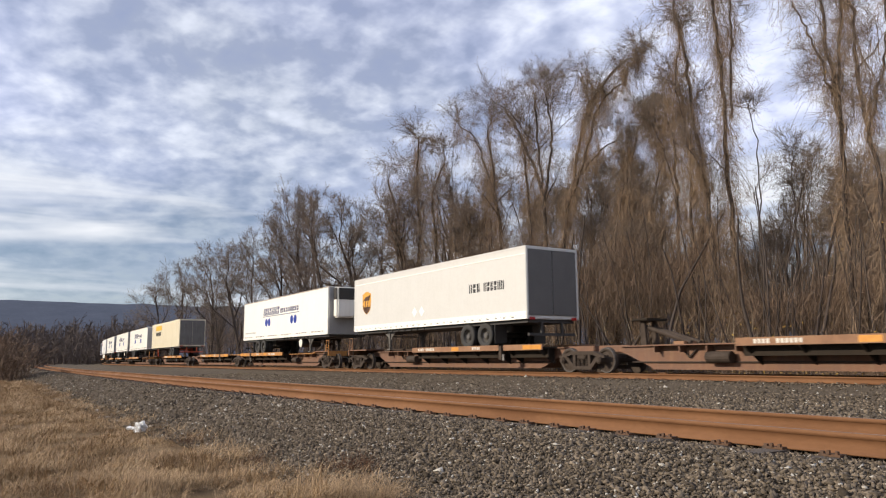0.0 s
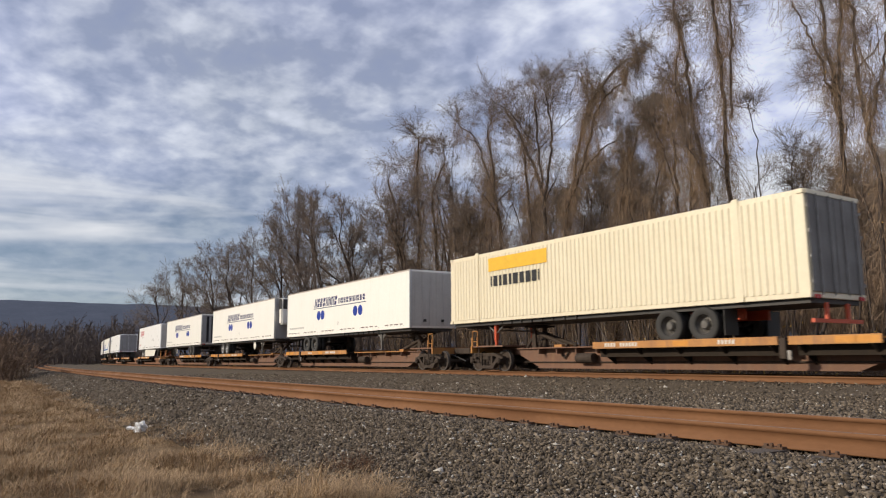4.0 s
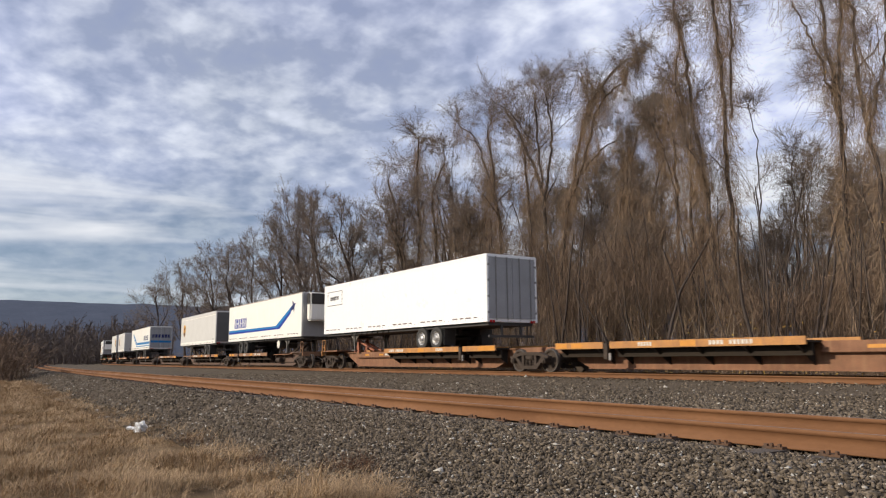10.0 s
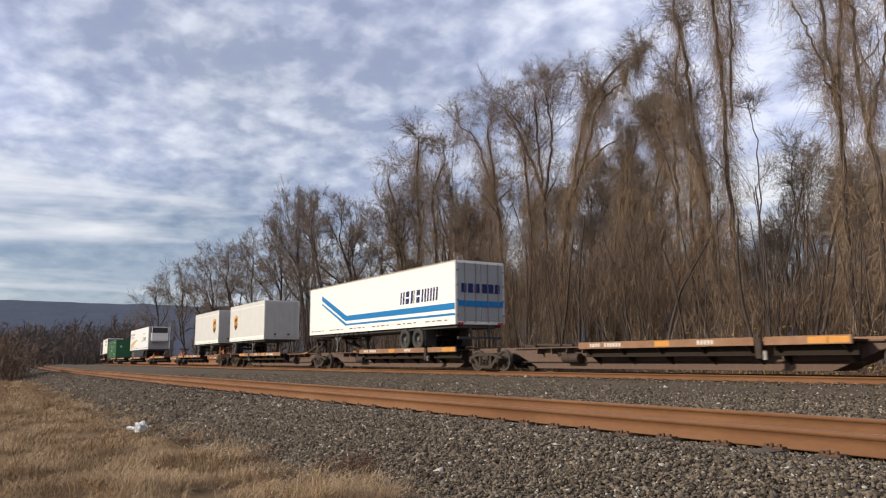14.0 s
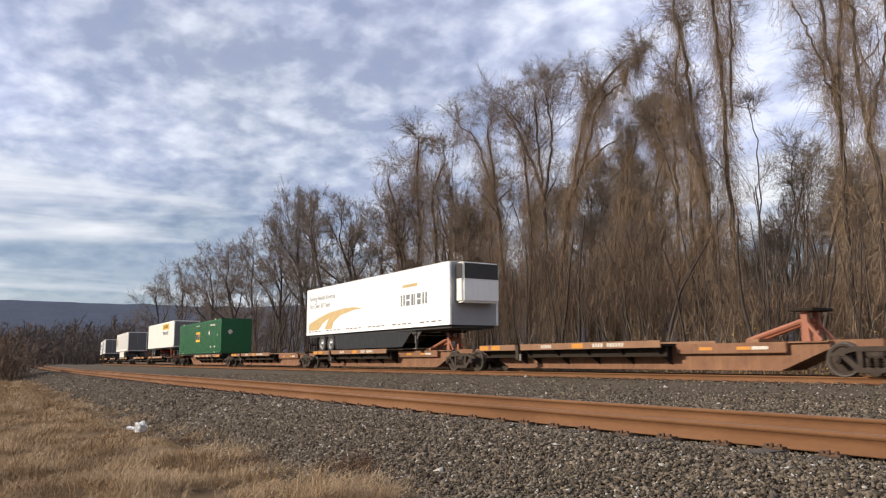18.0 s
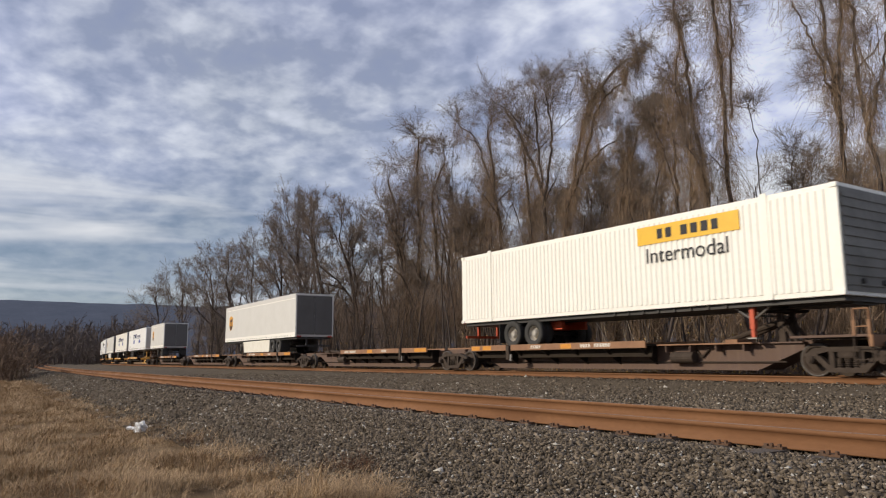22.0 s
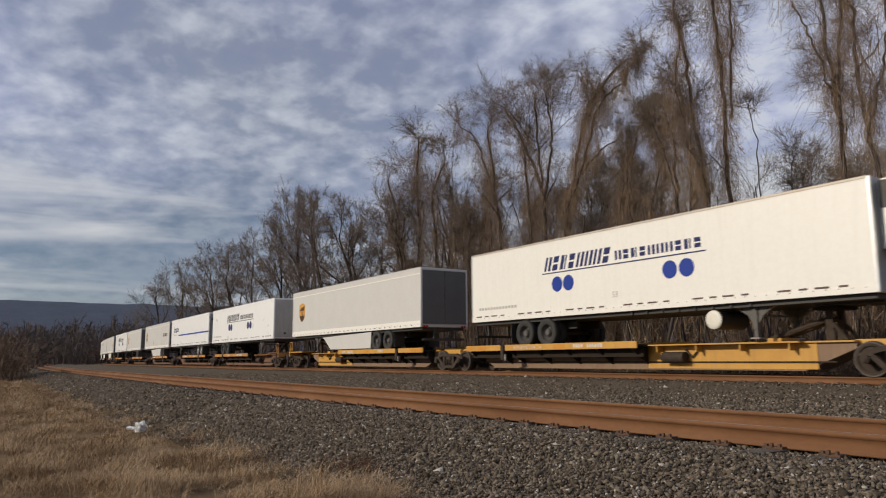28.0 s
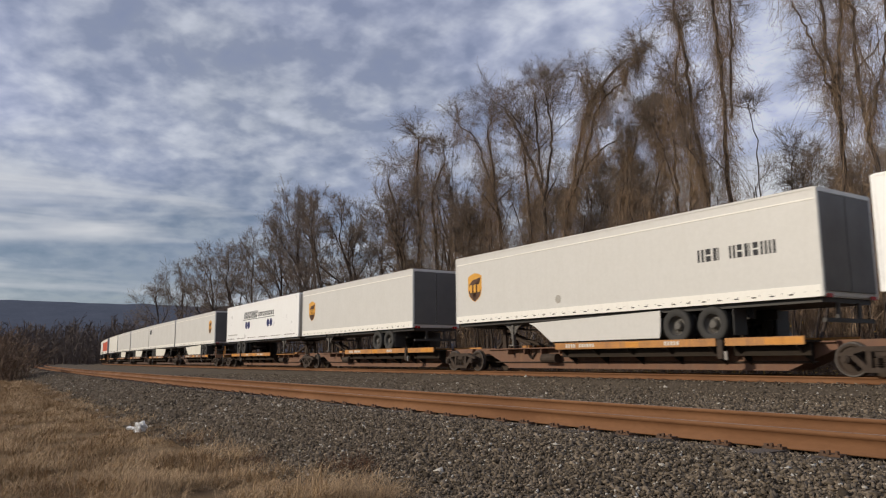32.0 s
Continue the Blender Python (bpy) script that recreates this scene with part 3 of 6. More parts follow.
def trailer(label, s_left, length=16.15, forward=True, paint=None, reefer=False, skirt=None, axles=2, tandem=3.9, rim=None, corrugated=False,
            lo=BOX_LO, hi=BOX_HI, seams=1.22, door=None, gear=True, container=False, fairing=(4.7, 1.2)):
    """One road trailer or container. Its nose points along the train when forward. Local x runs the way the train goes."""
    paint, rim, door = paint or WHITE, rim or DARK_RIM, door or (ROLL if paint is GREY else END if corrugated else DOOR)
    name = "shipping_container" if container else "semi_trailer"
    tr = thing(name, label, "container" if container else "trailer", "trailers on the train")
    MOVERS.append((tr, s_left - length / 2, length * 0.38))
    a, b = -length / 2, length / 2
    f = 1 if forward else -1
    nose, tail = f * b, -f * b
    body = part("body", Shape().box(a, b, -HALF_W, HALF_W, lo, hi), paint, tr, bevel=0.035 if not corrugated else 0.012)
    if corrugated:
        sh = Shape()
        n = int(length / 0.21)
        for i in range(n):
            x = a + 0.25 + i * (length - 0.5) / n
            for y in (-HALF_W, HALF_W):
                sg = 1 if y > 0 else -1
                sh.add([(x, y, lo + .14), (x + .03, y + sg * .028, lo + .14), (x + .11, y + sg * .028, lo + .14), (x + .14, y, lo + .14), (x, y, hi - .14), (x + .03, y + sg * .028, hi - .14), (x + .11, y + sg * .028, hi - .14), (x + .14, y, hi - .14)],
                       [(0, 1, 5, 4), (1, 2, 6, 5), (2, 3, 7, 6), (0, 3, 2, 1), (4, 5, 6, 7)] if sg < 0 else [(4, 5, 1, 0), (5, 6, 2, 1), (6, 7, 3, 2), (1, 2, 3, 0), (7, 6, 5, 4)])
        tagged(part("corrugation", sh, paint, body), kind="stuff")
        for x in (a, b):
            for y in (-HALF_W, HALF_W):
                for z in (lo, hi - 0.12):
                    sx, sy = (0.0, 0.18) if x < 0 else (-0.18, 0.0), (-0.035, 0.1) if y < 0 else (-0.1, 0.035)
                    part("corner_casting", Shape().box(x + sx[0] - (0.01 if x < 0 else -0.0), x + sx[1] + (0.01 if x > 0 else 0), y + sy[0], y + sy[1], z, z + 0.12), paint, tr, bevel=0.008)
        for x in (-6.1, 6.1):
            if length > 14:
                part("lift_post", Shape().box(x - 0.1, x + 0.1, -HALF_W - 0.036, -HALF_W, lo, hi + 0.06), paint, tr, bevel=0.006)
                if paint is GREEN:
                    for z in (lo, hi - 0.06):
                        part("lift_casting", Shape().box(x - 0.11, x + 0.11, -HALF_W - 0.042, -HALF_W - 0.004, z, z + 0.13), WHITE_V, tr, "white lifting corner")
                part("lift_post", Shape().box(x - 0.1, x + 0.1, HALF_W, HALF_W + 0.036, lo, hi + 0.06), paint, tr, bevel=0.006)
    else:
        sh = Shape()
        if paint is GREY:
            seams = 30.0
            part("roof_cove", Shape().box(a + 0.03, b - 0.03, -HALF_W - 0.01, -HALF_W, hi - 0.33, hi - 0.29), WHITE, tr)
        n = max(1, round(length / seams))
        for i in range(1, n):
            x = a + i * length / n
            for y in (-HALF_W, HALF_W):
                sh.box(x - 0.025, x + 0.025, min(y, y * 1.001), max(y, y * 1.001), lo + 0.2, hi - 0.15)
        if sh.v:
            tagged(part("panel_joints", sh, paint, body), kind="stuff")
        for y in (-1, 1):
            y0, y1 = sorted((y * HALF_W, y * (HALF_W + 0.014)))
            part("top_rail", Shape().box(a + 0.02, b - 0.02, y0, y1, hi - 0.07, hi - 0.005), TOPRAIL if paint is WHITE else paint, tr, bevel=0.004)
            part("bottom_rail", Shape().box(a + 0.02, b - 0.02, y0, y1, lo, lo + (0.30 if paint is GREY else 0.17)), WHITE if paint is GREY else paint, tr, bevel=0.004)
        tp = Shape()
        if paint is GREY:
            n = int(length / 0.55)
            for i in range(n):
                x = a + 0.25 + i * (length - 0.6) / n
                tp.box(x, x + 0.13, -HALF_W - 0.0175, -HALF_W - 0.014, lo + 0.075, lo + 0.11)
        else:        # long and short dashes in fours, with a gap after each four
            x, i = a + 0.3, 0
            while x < b - 0.7:
                w = (0.36, 0.22)[i % 2]
                tp.box(x, x + w, -HALF_W - 0.0175, -HALF_W - 0.001, lo + 0.185, lo + 0.23)
                x += w + (0.22, 0.2, 0.24, 0.85)[i % 4]
                i += 1
        tagged(part("marker_tape", tp, BLACK if paint is GREY else TAPE_R, tr), kind="stuff")
        rv = Shape()
        for i in range(int(length / 0.32)):
            x = a + 0.2 + i * 0.32
            rv.box(x, x + 0.028, -HALF_W - 0.019, -HALF_W - 0.014, lo + 0.125, lo + 0.15)
        tagged(part("rivets", rv, STEEL, tr), kind="stuff")
        for x in (a, b):
            for y in (-HALF_W, HALF_W):
                part("corner_post", Shape().box(x - 0.05, x + 0.05, y - 0.012 if y < 0 else y - 0.09, y + 0.09 if y < 0 else y + 0.012, lo, hi - 0.02), ALU if paint in (WHITE,) else paint, tr, bevel=0.015)
    part("floor_sill", Shape().box(a + 0.1, b - 0.1, -1.15, 1.15, lo - 0.13, lo), BLACK, tr)
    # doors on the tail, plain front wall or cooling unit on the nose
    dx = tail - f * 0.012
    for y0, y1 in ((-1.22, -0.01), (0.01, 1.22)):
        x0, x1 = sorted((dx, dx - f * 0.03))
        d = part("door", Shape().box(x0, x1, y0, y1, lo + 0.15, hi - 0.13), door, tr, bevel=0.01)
        for q in (0.3, 0.78) if door is not ROLL else ():
            y = y0 + (y1 - y0) * q
            part("lock_rod", Shape().tube((dx - f * 0.06, y, lo + 0.08), (dx - f * 0.06, y, hi - 0.1), 0.018, n=6), STEEL, d)
        for z in (0.35, 1.0, 1.65, 2.3) if door is not ROLL else ():
            yy = y0 if y0 < -1 else y1
            part("hinge", Shape().box(min(dx - f * 0.05, dx - f * 0.02), max(dx - f * 0.05, dx - f * 0.02), yy - 0.05, yy + 0.05, lo + z, lo + z + 0.09), STEEL, d)
    x0, x1 = sorted((tail - f * 0.02, tail - f * 0.05))
    part("door_header", Shape().box(x0, x1, -1.25, 1.25, hi - 0.12, hi - 0.01), paint, tr)
    for y in (-1.12, -0.98, 0.98, 1.12):
        x0, x1 = sorted((tail - f * 0.02, tail - f * 0.06))
        part("tail_lamp", Shape().box(x0, x1, y - 0.05, y + 0.05, lo - 0.02, lo + 0.08), LAMP, tr)
    if reefer:
        x0, x1 = sorted((nose + f * 0.02, nose + f * 0.6))
        u = part("cooling_unit", Shape().box(x0, x1, -1.0, 1.0, lo + 0.95, hi - 0.06), WHITE, tr, "white cooling unit on the front wall", bevel=0.09)
        g0, g1 = sorted((nose + f * 0.60, nose + f * 0.625))
        part("grille", Shape().box(g0, g1, -0.9, 0.9, lo + 2.0, hi - 0.12), BLACK, u)
        part("grille", Shape().box(min(nose + f * .1, nose + f * .55), max(nose + f * .1, nose + f * .55), -1.012, -0.99, lo + 2.0, hi - 0.12), BLACK, u)
        part("front_bulkhead", Shape().box(min(nose, nose + f * 0.02), max(nose, nose + f * 0.02), -1.27, 1.27, lo, hi - 0.02), DOOR, tr)
        part("fuel_tank", Shape().tube((nose - f * 4.6, -1.15, lo - 0.42), (nose - f * 4.6, 0.1, lo - 0.42), 0.27, n=20), BLACK, tr, bevel=0)
        part("tank_end", Shape().lathe((nose - f * 4.6, -1.16, lo - 0.42), [(0.27, 0), (0.262, -0.012), (0.16, -0.018), (0.0, -0.02)], 20), PALE, tr, "round white tank end", smooth=True)
    elif not container:
        x0, x1 = sorted((nose, nose + f * 0.015))
        # end shade comes from the wall colour
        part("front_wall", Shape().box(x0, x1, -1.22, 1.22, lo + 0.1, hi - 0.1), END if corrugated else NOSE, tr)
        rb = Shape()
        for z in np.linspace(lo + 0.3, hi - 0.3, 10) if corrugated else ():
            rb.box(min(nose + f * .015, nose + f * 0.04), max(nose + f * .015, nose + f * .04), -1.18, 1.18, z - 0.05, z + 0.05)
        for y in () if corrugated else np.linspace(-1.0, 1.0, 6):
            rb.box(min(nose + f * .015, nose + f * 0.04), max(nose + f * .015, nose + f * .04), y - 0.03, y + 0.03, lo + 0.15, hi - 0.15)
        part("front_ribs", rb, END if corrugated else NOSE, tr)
        for y in (-0.5, 0.5):
            part("air_coupling", Shape().box(min(nose + f * .04, nose + f * .1), max(nose + f * .04, nose + f * .1), y - 0.07, y + 0.07, lo + 0.3, lo + 0.42), BLACK, tr)
    if container and not gear:
        return tr
    # running gear
    cz = DECK + 0.505
    wx = tail + f * tandem
    xs = [wx - 0.62, wx + 0.62] if axles == 2 else [wx]
    frame = part("bogie_frame", Shape().box(min(xs) - 0.9, max(xs) + 0.9, -0.62, -0.5, lo - 0.42, lo - 0.13).box(min(xs) - 0.9, max(xs) + 0.9, 0.5, 0.62, lo - 0.42, lo - 0.13)
                 .box(min(xs) - 0.05, min(xs) + 0.15, -0.5, 0.5, lo - 0.4, lo - 0.2).box(max(xs) - 0.15, max(xs) + 0.05, -0.5, 0.5, lo - 0.4, lo - 0.2), ORANGE if (corrugated and not container) else BLACK, tr)
    for x in xs:
        for y in (-0.56, 0.56):
            part("leaf_spring", Shape().plate([(x - .45, lo - .45), (x - .15, cz - .02), (x + .15, cz - .02), (x + .45, lo - .45), (x + .15, cz + .07), (x - .15, cz + .07)], y - 0.04, y + 0.04), BLACK, frame)
    road_wheels(tr, xs, cz, rim)
    for y in (-1.0, 1.0):
        xm = wx - f * (1.35 if axles == 2 else 0.75)
        part("mud_flap", Shape().box(xm - 0.012, xm + 0.012, y - 0.3, y + 0.3, DECK + 0.18, lo - 0.15), BLACK, tr)
    bx = tail + f * 0.08
    part("rear_bumper", Shape().box(bx - 0.05, bx + 0.05, -1.15, 1.15, lo - 0.62, lo - 0.52).box(bx - 0.04, bx + 0.04, -0.55, -0.45, lo - 0.55, lo - 0.1).box(bx - 0.04, bx + 0.04, 0.45, 0.55, lo - 0.55, lo - 0.1), BLACK if not corrugated else ORANGE, tr)
    gx = nose - f * (3.4 if not corrugated else 2.75)
    for y in (-0.95, 0.95):
        leg = part("landing_leg", Shape().box(gx - 0.07, gx + 0.07, y - 0.07, y + 0.07, DECK + 0.32, lo - 0.1).box(gx - 0.05, gx + 0.05, y - 0.05, y + 0.05, DECK + 0.1, DECK + 0.4), LEG if not corrugated else ORANGE, tr, bevel=0.006)
        part("foot", Shape().box(gx - 0.14, gx + 0.14, y - 0.12, y + 0.12, DECK + 0.06, DECK + 0.1), STEEL, leg)
        part("brace", Shape().tube((gx - 0.55, y, lo - 0.12), (gx - 0.05, y, DECK + 0.6), 0.03, n=6).tube((gx + 0.55, y, lo - 0.12), (gx + 0.05, y, DECK + 0.6), 0.03, n=6), STEEL, leg)
        if not corrugated:
            part("wing_plate", Shape().plate([(gx - 0.42, lo - 0.1), (gx + 0.42, lo - 0.1), (gx + 0.1, lo - 0.55), (gx - 0.1, lo - 0.55)], y - 0.02, y + 0.02), LEG, leg)
    part("cross_shaft", Shape().tube((gx, -0.95, lo - 0.35), (gx, 0.95, lo - 0.35), 0.03, n=6), STEEL, tr)
    part("coupler_plate", Shape().box(min(nose - f * 1.9, nose - f * 0.2), max(nose - f * 1.9, nose - f * 0.2), -0.6, 0.6, lo - 0.19, lo - 0.13), BLACK, tr)
    part("kingpin", Shape().tube((nose - f * 0.92, 0, lo - 0.19), (nose - f * 0.92, 0, lo - 0.29), 0.045, n=10), STEEL, tr)
    if skirt:
        sx0, sx1 = nose - f * fairing[0], wx + f * 1.22
        lo_z = DECK + 0.16
        out = [(sx1, lo - 0.06), (sx0, lo - 0.06 - 0.1 * fairing[1]), (sx0 - f * fairing[1] * 0.3, lo - 0.06 - 0.22 * fairing[1]), (sx0 - f * fairing[1], lo_z), (sx1 + f * 0.06, lo_z), (sx1 - f * 0.0, lo - 0.5)]
        for y in (-1.23, 1.23):
            part("side_skirt", Shape().plate(out, y - 0.015, y + 0.015), skirt, tr, "fairing panel hung between the axles and the legs")
    else:
        xb = Shape()
        for i in range(int(length * 0.5)):
            x = nose - f * (3.4 + i * 0.6)
            if abs(x - wx) > 1.6:
                xb.box(x - 0.03, x + 0.03, -1.2, 1.2, lo - 0.13, lo - 0.005)
        part("floor_beams", xb, BLACK, tr)
    return tr


def alliance(tr, x, dots=BLUE, small=NAVY):
    """A navy word of slanted blocks over a long rule, with two pairs of blue discs."""
    x0 = x
    strokes(tr, small, x, x + 3.3, 3.62, 0.50, 15, 0.13, 0.3)
    strokes(tr, small, x + 3.5, x + 6.95, 3.66, 0.30, 19, 0.06)
    part("logo_rule", Shape().box(x0 - 0.1, x0 + 7.0, -HALF_W - 0.007, -HALF_W - 0.004, 3.52, 3.56), small, tr)
    for q in (0.68, 1.26, 5.68, 6.30):
        disc(tr, dots, x0 + q, 3.12, 0.275)
    bars(tr, FAINT, -7.6, 2.43, 0.10, [0.14] * 13, 0.05, name="web_line_bar")


def number_53(tr, x, z=2.45, size=0.27):
    writing("53", size, FAINT, tr, x, z)


def build_trailers():
    t = trailer("light grey freight trailer with a brown and gold shield, doors leading", -242.0, 14.6, False, GREY, tandem=3.35)
    shield(t, -5.88, 3.43, 1.2); strokes(t, CHAR, 3.56, 4.4, 3.2, 0.36, 6, 0.06); strokes(t, CHAR, 4.6, 6.0, 3.2, 0.36, 11, 0.055)
    for x in (-0.95, -0.3):
        part("placard", Shape().plate([(x - 0.23, 2.68), (x, 2.45), (x + 0.23, 2.68), (x, 2.91)], -HALF_W - 0.005, -HALF_W - 0.001), FRESH, t)
    t = trailer("white refrigerated trailer with navy lettering and blue discs", -222.3, reefer=True); alliance(t, -3.55)
    t = trailer("cream corrugated container on an orange chassis", -183.3, forward=False, paint=CREAM, corrugated=True)
    part("logo_panel", Shape().box(-5.3, -1.75, -HALF_W - 0.040, -HALF_W - 0.034, 3.97, 4.5), YELLOW_V, t); bars(t, CHAR, -5.15, 3.35, 0.42, [0.08, 0.26, 0.16, 0.26, 0.16, 0.3, 0.26, 0.26, 0.26, 0.08], 0.1, y=-HALF_W - 0.04)
    t = trailer("white trailer with navy lettering and blue discs, weathered sides", -163.6); alliance(t, -3.55); number_53(t, -0.25)
    t = trailer("white refrigerated trailer with navy lettering and blue discs", -144.9, reefer=True, rim=SHINE); alliance(t, -3.55); number_53(t, -0.25)
    t = trailer("white trailer with dark-striped rear doors and blue discs", -124.6, forward=False); alliance(t, -3.55)
    for y in (-0.75, -0.3, 0.3, 0.75):
        part("door_stripe", Shape().box(8.135, 8.145, y - 0.12, y + 0.12, 2.2, 4.55), CHAR, t)
    disc(t, RIM, -3.7, 1.5, 0.25, "tank_end", -1.0)
    t = trailer("new white dry-van trailer with a red leasing mark and fairings", -104.8, paint=FRESH, skirt=PALE, seams=8.0, rim=SHINE, fairing=(3.2, 1.1))
    strokes(t, RED, -6.7, -4.25, 3.68, 0.66, 9, 0.15, 0.25); bars(t, FAINT, -5.9, 3.42, 0.12, [0.16] * 5, 0.25); bars(t, RED, -7.35, 2.5, 0.08, [0.09] * 9, 0.025)
    t = trailer("plain white trailer with a small framed grey mark", -65.95, paint=FRESH, forward=False, rim=SHINE, tandem=4.55, seams=8.0)
    for q in ((-7.65, -5.7, 4.34, 4.37), (-7.65, -5.7, 3.56, 3.59), (-7.65, -7.62, 3.59, 4.34), (-5.73, -5.7, 3.59, 4.34)):
        part("logo_frame", Shape().box(q[0], q[1], -HALF_W - 0.007, -HALF_W - 0.003, q[2], q[3]), CHAR, t)
    bars(t, CHAR, -7.3, 3.86, 0.22, [0.12, 0.1, 0.12, 0.18, 0.05, 0.12, 0.1], 0.05, 0.2)
    t = trailer("white refrigerated trailer with a blue swoosh and blue lettering", -46.2, reefer=True)
    strokes(t, BLUE, -6.55, -3.4, 2.96, 0.74, 12, 0.15, 0.14)
    for q0, q1, m in ((0.0, 0.5, BLUE), (0.5, 1.0, SKYBLUE)):
        part("swoosh", Shape().plate([(-8.0, 2.54 + 0.3 * q0), (4.0 - 0.78 * q0, 2.58 + 0.22 * q0), (6.05 + 0.22 * q0, 3.5 + 0.5 * q0), (6.05 + 0.22 * q1, 3.5 + 0.5 * q1), (4.0 - 0.78 * q1, 2.58 + 0.22 * q1), (-8.0, 2.54 + 0.3 * q1)], -HALF_W - 0.006, -HALF_W - 0.003), m, t)
    part("swoosh_tip", Shape().plate([(5.9, 3.8), (6.2, 3.66), (6.5, 3.78), (6.7, 3.48), (6.72, 3.9), (7.0, 4.14), (6.68, 4.12), (6.32, 4.34), (6.42, 4.08), (6.2, 3.9)], -HALF_W - 0.009, -HALF_W - 0.006), NAVY, t)
    t = trailer("light grey short trailer with a brown and gold shield, doors leading", -28.35, 13.72, False, GREY, tandem=3.05); shield(t, -5.36, 3.43, 1.2)
    bars(t, CHAR, 6.0, 2.3, 0.1, [0.2], 0.1)
    t = trailer("white refrigerated trailer with a blue swoosh, rear doors leading", 6.5, forward=False)
    strokes(t, NAVY, 3.2, 6.7, 3.1, 0.6, 13, 0.16, 0.12)
    for z, h in ((2.62, 0.28), (2.36, 0.1)):
        part("swoosh", Shape().plate([(8.0, z), (-3.0, z), (-6.3, z + 1.35), (-6.3, z + 1.35 + h), (-2.85, z + h), (8.0, z + h)], -HALF_W - 0.006, -HALF_W - 0.003), SKYBLUE, t)
    part("door_band", Shape().box(8.135, 8.145, -1.2, 1.2, 2.75, 3.0), SKYBLUE, t)
    for y in (-0.9, -0.55, -0.2, 0.2, 0.55, 0.9):
        part("logo_bar", Shape().box(8.135, 8.145, y - 0.13, y + 0.13, 3.35, 3.75), NAVY, t)
    t = trailer("light grey pup trailer with a brown and gold shield", 23.7, 8.55, True, GREY, axles=1, tandem=1.2); shield(t, -2.7, 3.43, 1.2)
    t = trailer("light grey pup trailer with a large brown and gold shield", 35.65, 8.4, True, GREY, axles=1, tandem=1.2); shield(t, 2.8, 3.46, 1.3)
    t = trailer("white refrigerated trailer with tan swooshes and dark fairings", 78.0, paint=FRESH, reefer=True, skirt=CHAR, seams=8.0, rim=SHINE, tandem=2.9, fairing=(3.2, 1.1))
    writing("Serving North America", 0.40, GREY_V, t, -7.7, 4.02); writing("For Over 50 Years", 0.40, GREY_V, t, -7.65, 3.56)
    for q in (0.0, 1.0):
        part("swoosh", Shape().plate([(-7.75 + 2.4 * q, 2.25), (-7.75 + 2.4 * q, 2.3 + 0.35 * (1 - q)), (-6.3 + 1.6 * q, 2.95), (-4.6 + 1.2 * q, 3.22), (-2.6 + q, 3.34), (-0.3, 3.2), (-2.4 + q, 3.2 - 0.02 * q), (-4.4 + 1.2 * q, 2.98), (-5.6 + 1.5 * q, 2.65), (-6.3 + 1.9 * q, 2.25)], -HALF_W - 0.006 - 0.003 * q, -HALF_W - 0.003 - 0.003 * q), TAN, t)
    strokes(t, GREY_V, 3.75, 6.3, 3.02, 0.53, 9, 0.13); bars(t, TAN, 3.9, 3.9, 0.14, [0.5, 0.6, 0.5], -0.1, 0.4)
    t = trailer("green corrugated 53 foot container with a small gold square", 113.5, paint=GREEN, corrugated=True, container=True, gear=False, lo=1.14, hi=4.02, door=SHADED_GREEN)
    sq = part("logo_panel", Shape().box(-0.78, 0.77, -HALF_W - 0.042, -HALF_W - 0.036, 2.2, 3.1), YELLOW_V, t); bars(sq, NAVY, -0.66, 2.4, 0.5, [0.36, 0.4, 0.34], 0.1, y=-HALF_W - 0.047)
    for x, z, r in ((4.16, 2.92, 0.27),):
        part("placard", Shape().plate([(x - r, z), (x, z - r), (x + r, z), (x, z + r)], -HALF_W - 0.042, -HALF_W - 0.036), WHITE_V, t)
    writing("53'", 0.3, WHITE_V, t, 6.75, 2.6, -HALF_W - 0.036); writing("53'", 0.28, WHITE_V, t, -7.4, 2.6, -HALF_W - 0.036)
    bars(t, WHITE_V, 4.4, 3.5, 0.15, [0.13] * 10, 0.05, y=-HALF_W - 0.042); bars(t, WHITE_V, -0.8, 3.62, 0.1, [0.09] * 12, 0.04, y=-HALF_W - 0.042); bars(t, WHITE_V, 4.6, 1.62, 0.14, [0.35, -0.8, 0.3], 0.1, y=-HALF_W - 0.042)
    for y, z in ((-0.55, 2.9),):
        part("placard", Shape().add([(8.13, y - .22, z), (8.13, y, z - .22), (8.13, y + .22, z), (8.13, y, z + .22)], [(0, 1, 2, 3)]), WHITE_V, t)
    t = trailer("white corrugated container with a yellow name panel on an orange chassis", 132.7, paint=WHITE, corrugated=True, rim=RIM)
    pl = part("logo_panel", Shape().box(1.71, 5.36, -HALF_W - 0.042, -HALF_W - 0.036, 3.97, 4.53), YELLOW_V, t); bars(pl, CHAR, 2.5, 4.1, 0.3, [0.2, 0.22, -0.1, 0.24, 0.24, 0.24, 0.22], 0.12, y=-HALF_W - 0.047)
    writing("Intermodal", 0.68, CHAR, t, 2.0, 3.38, -HALF_W - 0.04)
    t = trailer("light grey trailer with fairing and shield, doors leading", 167.8, forward=False, paint=GREY, skirt=PALE, length=16.0, fairing=(4.7, 0.35)); shield(t, -6.52, 3.43, 1.2)
    t = trailer("light grey pup trailer with a brown and gold shield, doors leading", 202.6, 8.6, False, GREY, axles=1, tandem=1.2); shield(t, -2.7, 3.43, 1.2)
    t = trailer("white trailer with navy lettering and blue discs", 222.7, paint=FRESH); alliance(t, -3.55); number_53(t, -0.25)
